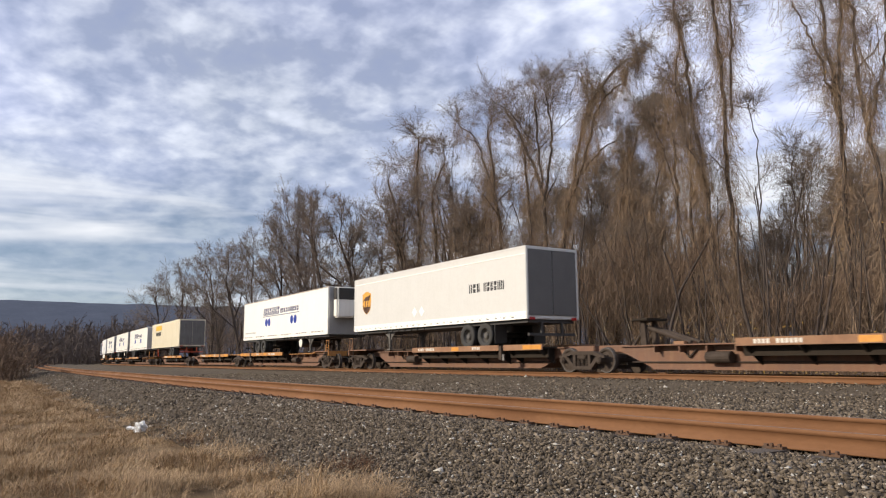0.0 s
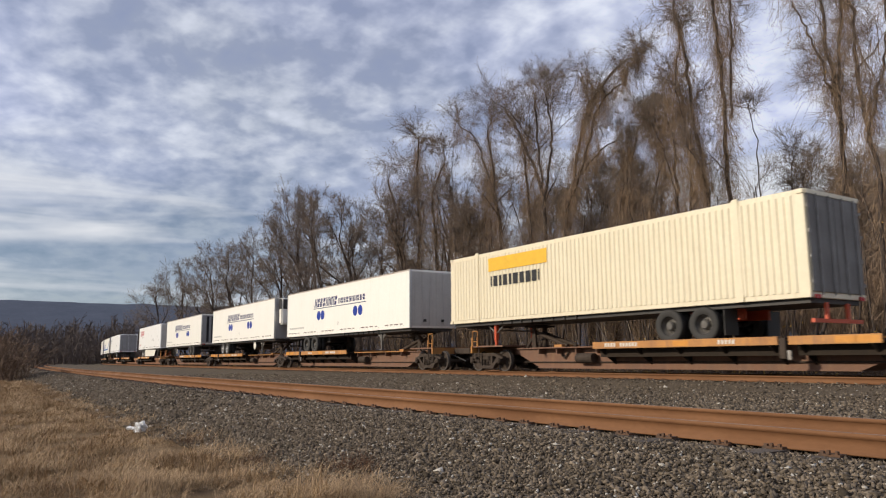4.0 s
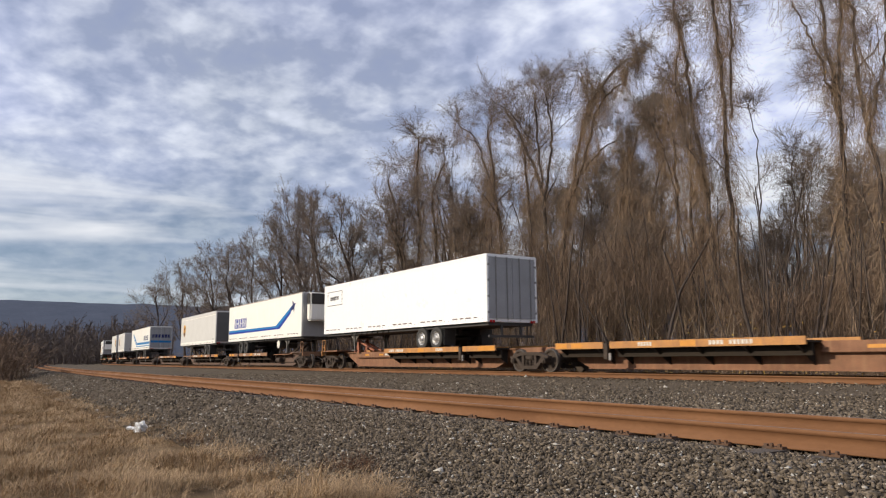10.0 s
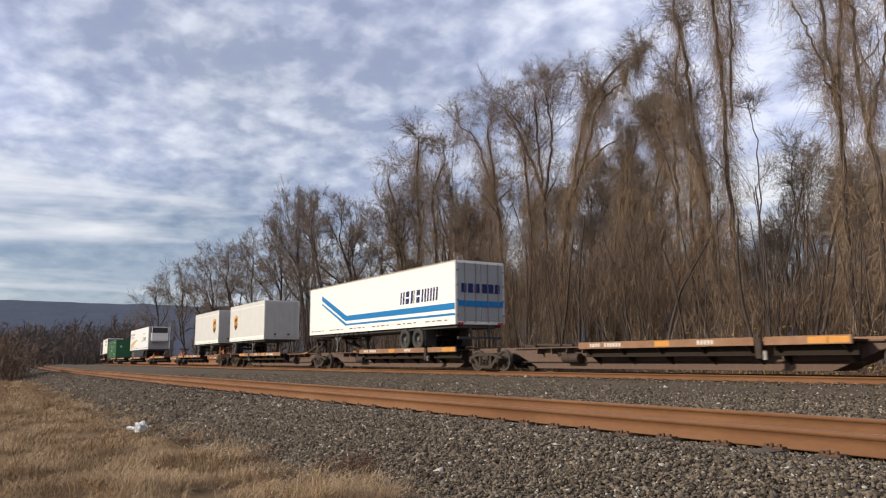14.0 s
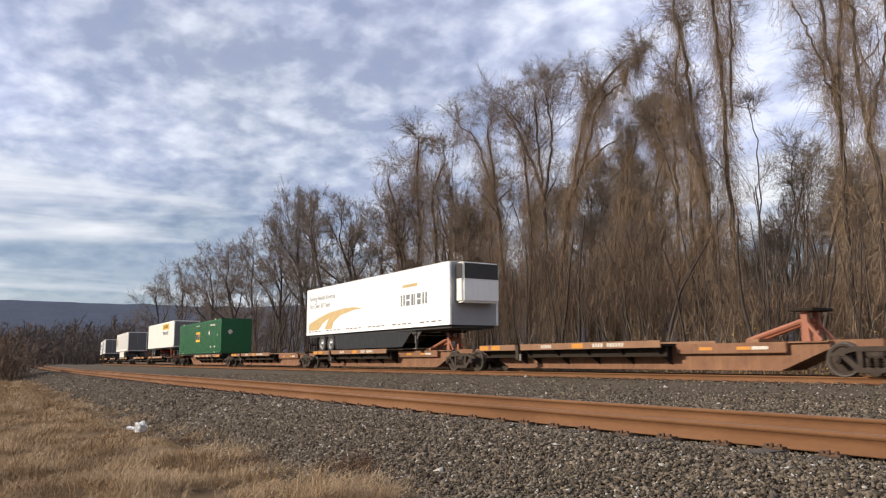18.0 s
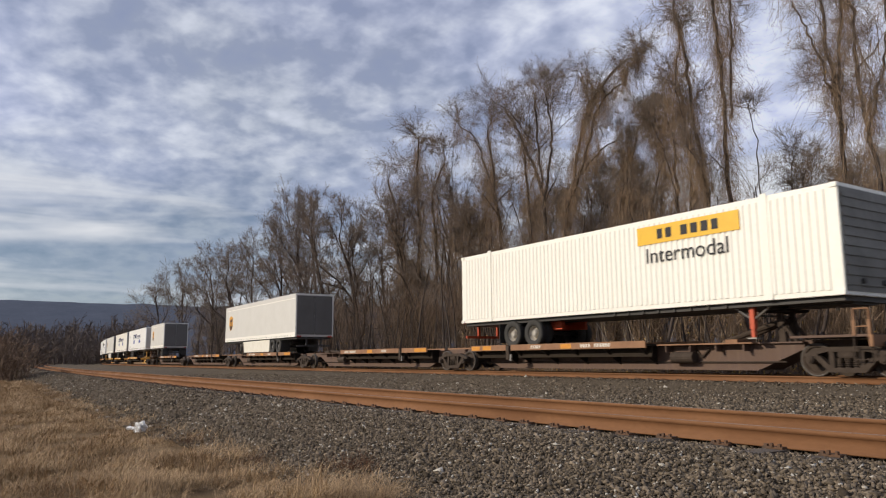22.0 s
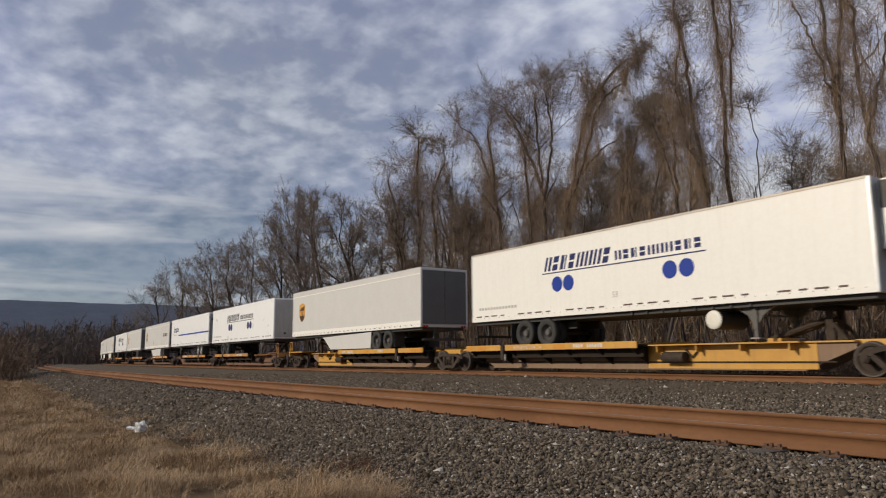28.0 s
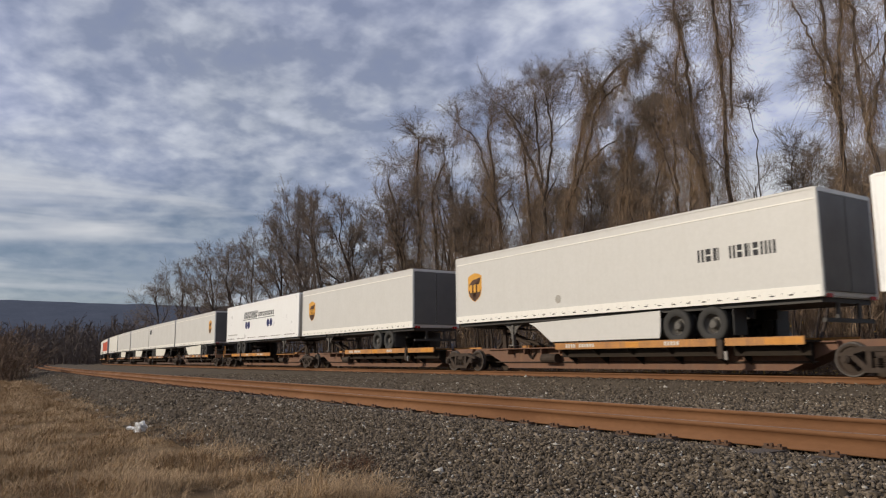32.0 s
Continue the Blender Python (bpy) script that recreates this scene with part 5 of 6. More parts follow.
def fine_twigs(r, rng, ends, tips, twigs, droop, thick, longer=1.0):
    """Fine twigs at the ends of the limbs, bending up and out, or down where the tree droops."""
    P0, D0, LL = [], [], []
    for pts, L in ends:
        for k in range(twigs):
            p, _, d = at(pts, r.uniform(0.15, 1.0))
            P0.append(p); D0.append(d); LL.append(L)
    P0, D0, LL = np.array(P0), np.array(D0), np.array(LL)[:, None]
    m = len(P0)
    d1 = D0 + rng.normal(0, 0.7 / longer, (m, 3)) + np.array([[0, 0, 0.1 - 0.5 * droop]])
    d1 /= np.linalg.norm(d1, axis=1, keepdims=True)
    d2 = d1 + rng.normal(0, 0.3, (m, 3)) + np.array([[0, 0, 0.12 - 0.9 * droop]])
    d2 /= np.linalg.norm(d2, axis=1, keepdims=True)
    k1 = longer * rng.uniform(0.2, 0.5, (m, 1)) * np.clip(LL, 0.7, 1.4)
    k2 = longer * rng.uniform(0.2, 0.5, (m, 1)) * np.clip(LL, 0.7, 1.4)
    P1 = P0 + d1 * k1
    P2 = P1 + d2 * k2
    one = np.ones((m, 1)) * thick
    fine = np.concatenate([np.concatenate([P0, P1, one * 0.0085, one * 0.006], 1), np.concatenate([P1, P2, one * 0.006, one * 0.0035], 1)])
    return np.concatenate([fine, np.array(tips)]) if tips else fine


def crown_mesh(stout, slim, fine, seed):
    v1, f1 = tubes(stout, 5)
    v2, f2 = tubes(slim, 3)
    v3, f3 = ribbons(fine, seed)
    crown = big_mesh("crown", np.concatenate([v1, v2, v3]), np.concatenate([f1, f2 + len(v1), f3 + len(v1) + len(v2)]), BARK)
    crown.materials.append(TWIG)
    crown.polygons.foreach_set("material_index", np.concatenate([np.zeros(len(f1), np.int32), np.ones(len(f2) + len(f3), np.int32)]))
    return crown


def vine_rows(rng, stems, n, coat, thick, reach=(0.4, 1.9), sway=0.4, slender=1.0, weight=None):
    """Shaggy strands on the stems, hanging a little way and curling; returns rows and points for leaves."""
    w = np.linalg.norm(stems[:, 3:6] - stems[:, :3], axis=1) * ((stems[:, 6] + 0.05) if weight is None else weight)
    pick = stems[rng.choice(len(stems), n, p=w / w.sum())]
    q = rng.rand(n, 1)
    p = pick[:, :3] * (1 - q) + pick[:, 3:6] * q
    az = rng.uniform(0, 6.283, n)
    out = np.stack([np.cos(az), np.sin(az), np.zeros(n)], 1)
    p = p + out * (pick[:, 6:7] * 1.1 + coat * np.abs(rng.normal(0, 0.55, (n, 1))))
    L = np.minimum(rng.uniform(reach[0], reach[1], (n, 1)), np.maximum(p[:, 2:3] - 0.1, 0.05))
    d = np.stack([rng.normal(0, sway, n), rng.normal(0, sway, n), -np.ones(n) * rng.uniform(0.3, 1.2, n)], 1)
    rows, mids = [], []
    for k in range(4):
        d = d + rng.normal(0, 0.35 * sway / 0.4, (n, 3)) + np.array([[0, 0, -0.15]])
        d /= np.linalg.norm(d, axis=1, keepdims=True)
        e = p + d * L / 4
        ra = slender * thick * (0.011 - 0.0018 * k)
        rows.append(np.concatenate([p, e, np.full((n, 1), ra), np.full((n, 1), ra - slender * thick * 0.0018)], 1))
        mids.append(e)
        p = e
    # curly side shoots
    for k in range(3):
        b0 = mids[k]
        e = b0 + out * rng.uniform(0.0, 0.3, (n, 1)) + rng.normal(0, 0.16, (n, 3))
        rows.append(np.concatenate([b0, e, np.full((n, 1), 0.007 * thick * slender), np.full((n, 1), 0.0035 * thick * slender)], 1))
    return np.concatenate(rows), (mids[1] + rng.normal(0, 0.12, (n, 3)))[:: 14]


def vine_parts(rows, leaves, seed):
    v3, f3 = ribbons(rows, seed + 1)
    v4, f4 = flakes(leaves, 0.045, seed)
    return [("vine_cover", big_mesh("vine_cover", v3, f3, VINE)), ("foliage", big_mesh("foliage", v4, f4, LEAF))]


def tree_meshes(seed, lean, height, radius, vines, width, fork=0.3, limbs=6, twigs=5, thick=1.0, coat=0.25, droop=0.0, leader=0.74, depths=4):
    """Meshes of a bare tree rooted at the origin: a trunk with spreading limbs that divide into a domed, twiggy crown; vines: how thickly it is overgrown."""
    r = random.Random(seed)
    rng = np.random.RandomState(seed)
    trunk = bough(r, Vector((0, 0, 0)), Vector((r.gauss(0, 0.04), r.gauss(0, 0.04), 1)), height * leader, radius, radius * 0.32, 12, 0.07, 0.10)
    trunk[0] = (trunk[0][0], radius * 1.35)
    tight = width / height
    level = []
    lo_q = fork / leader
    for k in range(limbs):
        q = lo_q + (1 - lo_q) * (k + 0.5 * r.random()) / (limbs - 0.5)
        p, rad, d = at(trunk, min(q, 0.999))
        az = k * 2.4 + r.uniform(-0.5, 0.5)
        h = (q - lo_q) / (1 - lo_q + 1e-6)
        tilt = (1.15 - 0.8 * h) * r.uniform(0.75, 1.25) * min(1.0, tight * 5.5)
        level.append((p, Vector((math.cos(az) * tilt, math.sin(az) * tilt, 1)), rad * r.uniform(0.55, 0.8), height * (0.20 - 0.09 * h) * r.uniform(0.8, 1.2) * min(1.0, 0.45 + 2.6 * tight)))
    stout, slim, tips, ends = grow(r, level, depths, droop, thick)
    fine = fine_twigs(r, rng, ends, tips, twigs, droop, thick)
    # bring the whole to its height, spread and lean
    stem, stout, slim = np.array(rows_of(trunk)), np.array(stout), np.array(slim)
    z0 = height * fork * 0.6
    zs = np.sort(fine[:, 5])
    up = (height - z0) / (zs[int(len(zs) * 0.995)] - z0)
    sp = np.hypot(fine[:, 3], fine[:, 4])
    wide = width / np.percentile(sp, 92)

    def settle(a):
        a = a.copy()
        for c in (0, 3):
            z = a[:, c + 2]
            f = np.clip(z / z0, 0, 1)
            a[:, c] = a[:, c] * (1 + (wide - 1) * f)
            a[:, c + 1] = a[:, c + 1] * (1 + (wide - 1) * f)
            z = np.where(z > z0, z0 + (z - z0) * up, z)
            a[:, c + 2] = z
            a[:, c] += lean[0] * z / height
            a[:, c + 1] += lean[1] * z / height
        return a
    stem, stout, slim, fine = settle(stem), settle(stout), settle(slim), settle(fine)
    tv, tf = tubes(stem, 10)
    parts = [("trunk", big_mesh("trunk", tv, tf, BARK, True)), ("crown", crown_mesh(stout, slim, fine, seed))]
    if vines:
        rows, leaves = vine_rows(rng, np.concatenate([stem, stout]), int(1300 * vines), coat, thick)
        parts += vine_parts(rows, leaves, seed)
    return parts


def bent_path(knots, n):
    """A smooth way through a few (across, up) knots."""
    k = [knots[0]] + list(knots) + [knots[-1]]
    out = []
    for i in range(n + 1):
        u = i / n * (len(knots) - 1)
        j = min(int(u), len(knots) - 2)
        t = u - j
        a, b, c, d = k[j], k[j + 1], k[j + 2], k[j + 3]
        out.append(tuple(0.5 * (2 * b[m] + (c[m] - a[m]) * t + (2 * a[m] - 5 * b[m] + 4 * c[m] - d[m]) * t * t + (3 * b[m] - a[m] - 3 * c[m] + d[m]) * t ** 3) for m in (0, 1)))
    return out


def stemmed_tree(x, y, seed, label, stems, spread=2.2, limbs=7, twigs=5, coat=0.25, hang=0.5, droop=0.2, low=0.35, thick=0.8):
    """A tree of several crooked stems that part and lean; each stem is (radius, vines, knots). hang: curtains of vine under the limbs."""
    r = random.Random(seed)
    rng = np.random.RandomState(seed)
    t = tagged(new("tree"), label, "tree", "bare trees along the line")
    t.matrix_basis = pose(x, y, -0.85)
    tops = max(k[1] for _, _, kn in stems for k in kn)
    level, trunk_rows, weights = [], [], []
    for rad, vines, knots in stems:
        n = 4 * len(knots)
        depth = r.uniform(-0.6, 0.6)
        z0, z1 = knots[0][1], knots[-1][1]
        pts = []
        for i, (dx, dz) in enumerate(bent_path(knots, n)):
            q = i / n
            w = 0.0 if i == 0 else 0.05
            pts.append((Vector((dx + r.gauss(0, w), depth * q + r.gauss(0, w), dz)), 0.55 * rad * (1 - 0.55 * q) * (1.4 if i == 0 and z0 < 1 else 1.0)))
        rows = rows_of(pts)
        trunk_rows += rows
        weights += [vines * (1.0 - 0.4 * i / len(rows)) for i in range(len(rows))]
        m = round(limbs * (1 if z0 < 1 else 0.6)) if z1 - z0 > 4 else 3
        for k in range(m):
            q = r.uniform(low if z0 < 1 else 0.25, 1.0) if k > 1 else 0.98
            p, pr, d = at(pts, min(q, 0.995))
            az = k * 2.4 + r.uniform(-0.7, 0.7)
            tilt = r.uniform(0.5, 1.3) if k > 1 else 0.35
            dirn = Vector((math.cos(az) * tilt, math.sin(az) * tilt, r.uniform(0.5, 1.0))) + d * 0.5
            level.append((p, dirn, max(0.016, pr * r.uniform(0.3, 0.55)), spread * r.uniform(0.5, 1.1) * (1.1 - 0.55 * q)))
        tv, tf = tubes(rows, 10)
        part("trunk" if z0 < 1 else "limb", big_mesh("trunk", tv, tf, BARK, True), BARK, t)
    stout, slim, tips, ends = grow(r, level, 4, droop, thick)
    fine = fine_twigs(r, rng, ends, tips, twigs, droop, thick * 0.75, 1.35)
    trunk_rows, stout, slim, weights = np.array(trunk_rows), np.array(stout), np.array(slim), np.array(weights)
    for a in (stout, slim, fine):    # the crown closes a little above the highest stem
        for c in (2, 5):
            a[:, c] = np.where(a[:, c] > tops, tops + (a[:, c] - tops) * 0.8, a[:, c])
    part("crown", crown_mesh(stout, slim, fine, seed), BARK, t)
    if weights.sum() > 0:
        n = int(95 * sum(np.linalg.norm(trunk_rows[:, 3:6] - trunk_rows[:, :3], axis=1) * weights) * coat ** 0.5)
        rows, leaves = vine_rows(rng, trunk_rows, n, coat, thick, (0.5, 2.6), 0.3, 0.9, weights)
        if hang:
            r2, l2 = vine_rows(rng, stout, int(1500 * hang), 0.12, thick, (0.5, 2.8), 0.16, 0.8)
            rows, leaves = np.concatenate([rows, r2]), np.concatenate([leaves, l2])
        for name, me in vine_parts(rows, leaves, seed):
            part(name, me, VINE, t)
    return t


def plant(x, y, z, parts, label, turn=0.0, size=1.0):
    t = tagged(new("tree"), label, "tree", "bare trees along the line")
    t.matrix_basis = pose(x, y, z, 0, 0, turn) @ Matrix.Diagonal((size, size, size, 1))
    for name, me in parts:
        part(name, me, BARK, t)
    return t


# x, y, lean x, lean y, height, trunk radius, vines
FRONT = [
    (-53.4, 33.3, 1.0, -3.2, 17.3, .22, 1),
    (-49.5, 34.2, 2.0, -1.8, 17.9, .2, 1),
    (-64.0, 33.8, 1.6, -2.1, 16.4, .26, 0),
    (-68.6, 33.0, 1.8, -1.9, 17.5, .28, 0),
    (-83.6, 36.9, 1.8, -3.0, 21.2, .28, 0),
    (-84.3, 33.9, 1.3, -2.9, 17.8, .24, 0),
    (-109.0, 37.6, 1.0, -3.2, 17.6, .28, 0),
    (-123.4, 37.7, 0.7, -4.1, 19.6, .3, 0),
    (-163.8, 43.9, 1.1, -4.4, 22.3, .28, 0),
    (-159.0, 38.3, 0.6, -4.2, 19.1, .26, 0),
    (-25.5, 34.5, 1.3, -1.1, 11.1, .14, 1),
    (-31.5, 33.6, 1.6, -1.2, 13.5, .16, 1),
    (-46.2, 36.1, 1.9, -1.4, 15.7, .2, 1),
    (-53.2, 38.3, 1.9, -1.6, 16.3, .2, 0),
    (-63.1, 36.8, 1.5, -1.8, 15.0, .2, 0),
    (-29.9, 35.6, 1.1, -1.6, 12.2, .14, 1),
    (-115.3, 42.1, 2.0, -2.7, 20.9, .22, 0),
    (-36.0, 36.7, 1.9, -1.5, 16.3, .2, 0),
    (-93.5, 42.5, 2.3, -2.4, 22.1, .24, 0),
]
WORDS = ("bare grey-brown tree with a spreading twiggy crown", "bare tree with a trunk wrapped in dry vines", "bare tree smothered in hanging brown vines")


def build_stemmed_trees():
    """The trees that stand out at the edge of the wood."""
    stemmed_tree(-14.3, 28.3, 500, 'tall bare tree with twin grey stems lightly hung with vines',
                 [(0.18, 1.0, ((0.0, 0.0), (0.1, 6.3), (0.1, 10.7), (-0.1, 13.0), (-0.3, 15.7), (-0.4, 17.4))),
                  (0.15, 1.0, ((0.1, 6.3), (0.3, 9.6), (0.4, 13.0), (0.7, 15.5), (1.0, 17.0))),
                  (0.09, 0.5, ((0.0, 11.5), (-0.4, 13.3), (-0.9, 14.7), (-1.4, 16.1), (-1.7, 17.3)))],
                 spread=1.5, limbs=7, coat=0.14, hang=0.25, droop=0.0, low=0.3)
    stemmed_tree(-12.8, 27.6, 501, 'tall leaning bare tree with thin vines',
                 [(0.17, 0.9, ((0.0, 0.0), (0.2, 7.4), (-0.1, 10.5), (-0.2, 13.0), (-0.2, 15.2), (-0.2, 16.8))),
                  (0.10, 0.7, ((0.0, 9.1), (0.6, 11.1), (1.1, 12.9), (1.2, 15.5)))],
                 spread=1.5, limbs=7, coat=0.16, hang=0.3, droop=0.0, low=0.3)
    stemmed_tree(-20.8, 30.0, 502, 'tall slender bare tree leaning over, hung with vines',
                 [(0.21, 1.4, ((0.0, 0.0), (-0.5, 6.2), (-0.8, 10.4), (-1.3, 14.2), (-1.6, 16.9), (-2.0, 20.0), (-2.4, 22.7))),
                  (0.10, 1.6, ((-0.8, 9.5), (-1.5, 12.2), (-1.9, 15.0), (-1.4, 17.3)))],
                 spread=1.7, limbs=8, coat=0.24, hang=0.4, droop=0.1, low=0.3)
    stemmed_tree(-20.5, 30.6, 503, 'tall bare tree with a shaggy coat of brown vines',
                 [(0.23, 2.1, ((0.0, 0.0), (0.0, 6.1), (-0.1, 10.2), (0.0, 13.6), (-0.1, 16.7), (-0.2, 19.2), (-0.3, 22.0))),
                  (0.13, 0.7, ((0.2, 12.7), (0.4, 15.5), (0.6, 18.0), (1.0, 20.7)))],
                 spread=1.7, limbs=8, coat=0.34, hang=0.4, droop=0.0, low=0.3)
    stemmed_tree(-24.4, 31.0, 504, 'bare tree with a bent top smothered in brown vines',
                 [(0.18, 0.8, ((0.0, 0.0), (0.3, 7.5), (0.4, 10.9), (0.3, 13.1), (-0.4, 14.2), (-1.1, 14.2))),
                  (0.15, 0.9, ((1.1, 0.0), (1.2, 6.0), (1.4, 10.6), (1.4, 13.8), (1.1, 15.3))),
                  (0.10, 0.5, ((0.4, 9.4), (-0.1, 11.8), (-0.7, 13.4)))],
                 spread=1.4, limbs=6, coat=0.34, hang=0.4, droop=0.25)
    stemmed_tree(-17.9, 28.5, 505, 'slim bare sapling with a few upright twigs',
                 [(0.07, 0, ((0.0, 0.0), (0.1, 6.4), (0.3, 10.3), (0.1, 12.1)))],
                 spread=0.9, limbs=6, twigs=2, hang=0, droop=-0.1, low=0.25)
    stemmed_tree(-27.1, 31.5, 506, 'cluster of bent stems buried in hanging orange-brown vines',
                 [(0.16, 0.8, ((0.0, 0.0), (-0.5, 7.1), (-0.6, 10.9), (0.0, 13.9), (1.0, 14.8))),
                  (0.13, 0.8, ((-3.1, 0.0), (-2.0, 7.3), (-1.1, 10.8), (-0.5, 12.9))),
                  (0.10, 0.4, ((0.8, 0.0), (0.6, 6.9), (1.3, 10.6), (2.1, 12.7)))],
                 spread=1.7, limbs=7, coat=0.45, hang=0.5, droop=0.2)
    stemmed_tree(-33.4, 31.0, 507, 'bare tree whose vine-laden top arches far over',
                 [(0.21, 1.8, ((0.0, 0.0), (1.0, 8.6), (2.2, 13.0), (3.1, 15.7), (4.8, 17.3), (6.5, 18.1), (7.4, 17.6))),
                  (0.16, 1.0, ((1.7, 10.9), (3.2, 13.4), (4.2, 15.4), (5.5, 16.4), (6.8, 16.5))),
                  (0.11, 0.6, ((2.6, 12.2), (4.2, 13.3), (5.6, 13.6)))],
                 spread=1.9, limbs=9, coat=0.35, hang=0.6, droop=0.15, low=0.35)
    stemmed_tree(-34.9, 31.6, 508, 'bare forked tree with a fan of upright limbs',
                 [(0.26, 0.9, ((0.0, 0.0), (0.1, 8.7), (-0.1, 12.0), (-0.9, 14.0), (-2.5, 16.8), (-3.9, 18.9))),
                  (0.18, 0.4, ((0.1, 11.3), (0.9, 13.9), (1.4, 15.8), (1.1, 18.2))),
                  (0.16, 0.4, ((0.0, 12.0), (-0.3, 15.2), (-0.6, 18.4)))],
                 spread=3.0, limbs=10, twigs=6, coat=0.25, hang=0.12, droop=-0.15, low=0.3)
    stemmed_tree(-37.1, 32.0, 509, "bare trees' twin stems wrapped in hanging brown vines",
                 [(0.22, 1.4, ((0.0, 0.0), (0.3, 8.5), (-0.1, 14.6), (0.4, 17.2))),
                  (0.24, 1.7, ((-1.8, 0.0), (-2.7, 8.5), (-3.6, 14.6), (-4.2, 18.0))),
                  (0.14, 1.0, ((-3.1, 11.7), (-4.5, 15.6), (-5.9, 17.9), (-7.8, 19.3)))],
                 spread=2.8, limbs=9, coat=0.4, hang=0.45, droop=0.0, low=0.25)
    stemmed_tree(-51.6, 33.0, 510, 'bare tree in three stems draped with hanging vines',
                 [(0.28, 1.6, ((0.0, 0.0), (-0.6, 10.5), (-1.0, 16.7), (-0.9, 19.9))),
                  (0.25, 0.8, ((-2.3, 0.0), (-3.4, 10.4), (-4.7, 14.5), (-6.4, 17.9))),
                  (0.22, 0.8, ((1.9, 0.0), (2.0, 10.2), (1.6, 14.8), (3.5, 17.1)))],
                 spread=3.2, limbs=9, coat=0.45, hang=0.5, droop=0.2, low=0.3, thick=1.1)


def build_woods():
    build_stemmed_trees()
    for i, (x, y, lx, ly, h, rad, vn) in enumerate(FRONT, 13):
        away = math.hypot(x, y)
        thick = min(1.3, max(0.85, away / 55))
        if vn == 0 and away > 60:
            parts = tree_meshes(100 + i, (lx, ly), h * 1.05, rad, 0, 3.6 + away * 0.014, 0.16, 9, 13, thick, leader=0.66)
        elif vn == 0:
            parts = tree_meshes(100 + i, (lx, ly), h, rad, 0, 0.22 * h, 0.28, 8, 6, thick, leader=0.6)
        else:
            parts = tree_meshes(100 + i, (lx, ly), h, rad, 0.7 * vn, 0.2 * h, 0.2, 9, 8, thick, coat=0.28, droop=0.3 * vn, leader=0.7)
        plant(x, y, float(ground_z(x, y - line_y(x))) - 0.1, parts, WORDS[vn])
    # the wood behind: a few kinds, each standing many times
    r = random.Random(77)
    kinds = [tree_meshes(300 + k, (r.uniform(-1, 1), r.uniform(-1, 1)), 13 + 1.2 * k, 0.18 + 0.02 * k, 0.4 if k % 2 else 0, 3.8, 0.12, 9, 9, 1.5, depths=3) for k in range(5)]
    for i in range(96):
        s = r.uniform(20, 150)
        off = r.uniform(17, 46) if s < 120 else r.uniform(12, 40)
        x, y = on_line(s, off)
        cap = 0.9 if s < 30 else 1.0
        plant(x, y, float(ground_z(x, off)) - 0.1, kinds[i % 5], WORDS[1 if (i % 5) % 2 else 0], r.uniform(0, 360), r.uniform(0.55, 0.8) * cap)
    for i in range(9):
        x, y = on_line(r.uniform(9, 32), r.uniform(26, 38))
        plant(x, y, -0.7, kinds[i % 5], WORDS[1 if (i % 5) % 2 else 0], r.uniform(0, 360), r.uniform(0.55, 0.82))
    # slim trees in fans of ascending stems among the vines
    for i in range(36):
        x, y = on_line(r.uniform(29, 46) if i < 12 else r.uniform(11, 21) if i < 22 else r.uniform(14, 62), r.uniform(11.5, 16) + (3 if 12 <= i < 22 else 0))
        h = r.uniform(11, 15) if i < 12 else r.uniform(8, 11.5) if i < 22 else r.uniform(6, 10.5)
        fan = []
        for k in range(3):
            a, b = r.gauss(0, 0.10) * h, r.uniform(0.75, 1.0) * h
            fan.append((r.uniform(0.07, 0.11), 0.7 if k == 0 else 0.25, ((0, 0), (a * 0.25, b * 0.35), (a * 0.6, b * 0.7), (a, b))))
        stemmed_tree(x, y, 700 + i, "slim bare tree in a fan of ascending stems", fan, spread=2.0, limbs=6, twigs=4, coat=0.2, hang=0.2, droop=0.0, low=0.25)
    # farther along the bend and across the line's far end
    for i in range(12):
        x, y = r.uniform(-250, -150), r.uniform(42, 62) + 0
        plant(x, y + 14, -0.9, kinds[i % 5], WORDS[0], r.uniform(0, 360), r.uniform(0.8, 1.1))
    # unseen trees added along the line past the camera, also shading the trailer ends
    for i in range(9):
        s = -8 - 6 * i
        x, y = on_line(s, r.uniform(9, 20))
        plant(x, y, -0.8, kinds[i % 5], WORDS[1 if (i % 5) % 2 else 0], r.uniform(0, 360), r.uniform(0.85, 1.2))
    # brush: stems, arching shoots and hanging strands in one mass
    segs, leaf = [], []
    for i in range(21000):
        s = 4 + 150 * r.random() ** 1.6
        off = 5.2 + abs(r.gauss(0, 5.5)) if r.random() < 0.65 else r.uniform(6, 40)
        x, y = on_line(s, off)
        z = float(ground_z(x, off))
        hgt = r.choice((0.6, 1.0, 1.4, 1.9, 2.8)) * r.uniform(0.7, 1.3) * (1.0 + 0.9 * noise.noise(Vector((x * 0.45, y * 0.45, 6.0)))) * (0.75 if off < 6.5 else 1)
        pts = bough(r, Vector((x, y, z - 0.1)), Vector((r.gauss(0, 0.3), r.gauss(0, 0.3), 1)), max(hgt, 0.3), 0.0065, 0.0035, 4, 0.3, -0.03)
        segs += rows_of(pts)
        for _ in range(4):
            p3, _r, d3 = at(pts, r.uniform(0.25, 1))
            q3 = p3 + (d3 + Vector((r.gauss(0, 0.8), r.gauss(0, 0.8), r.gauss(0, 0.5)))).normalized() * r.uniform(0.3, 1.0)
            segs.append((*p3, *q3, 0.005, 0.0025))
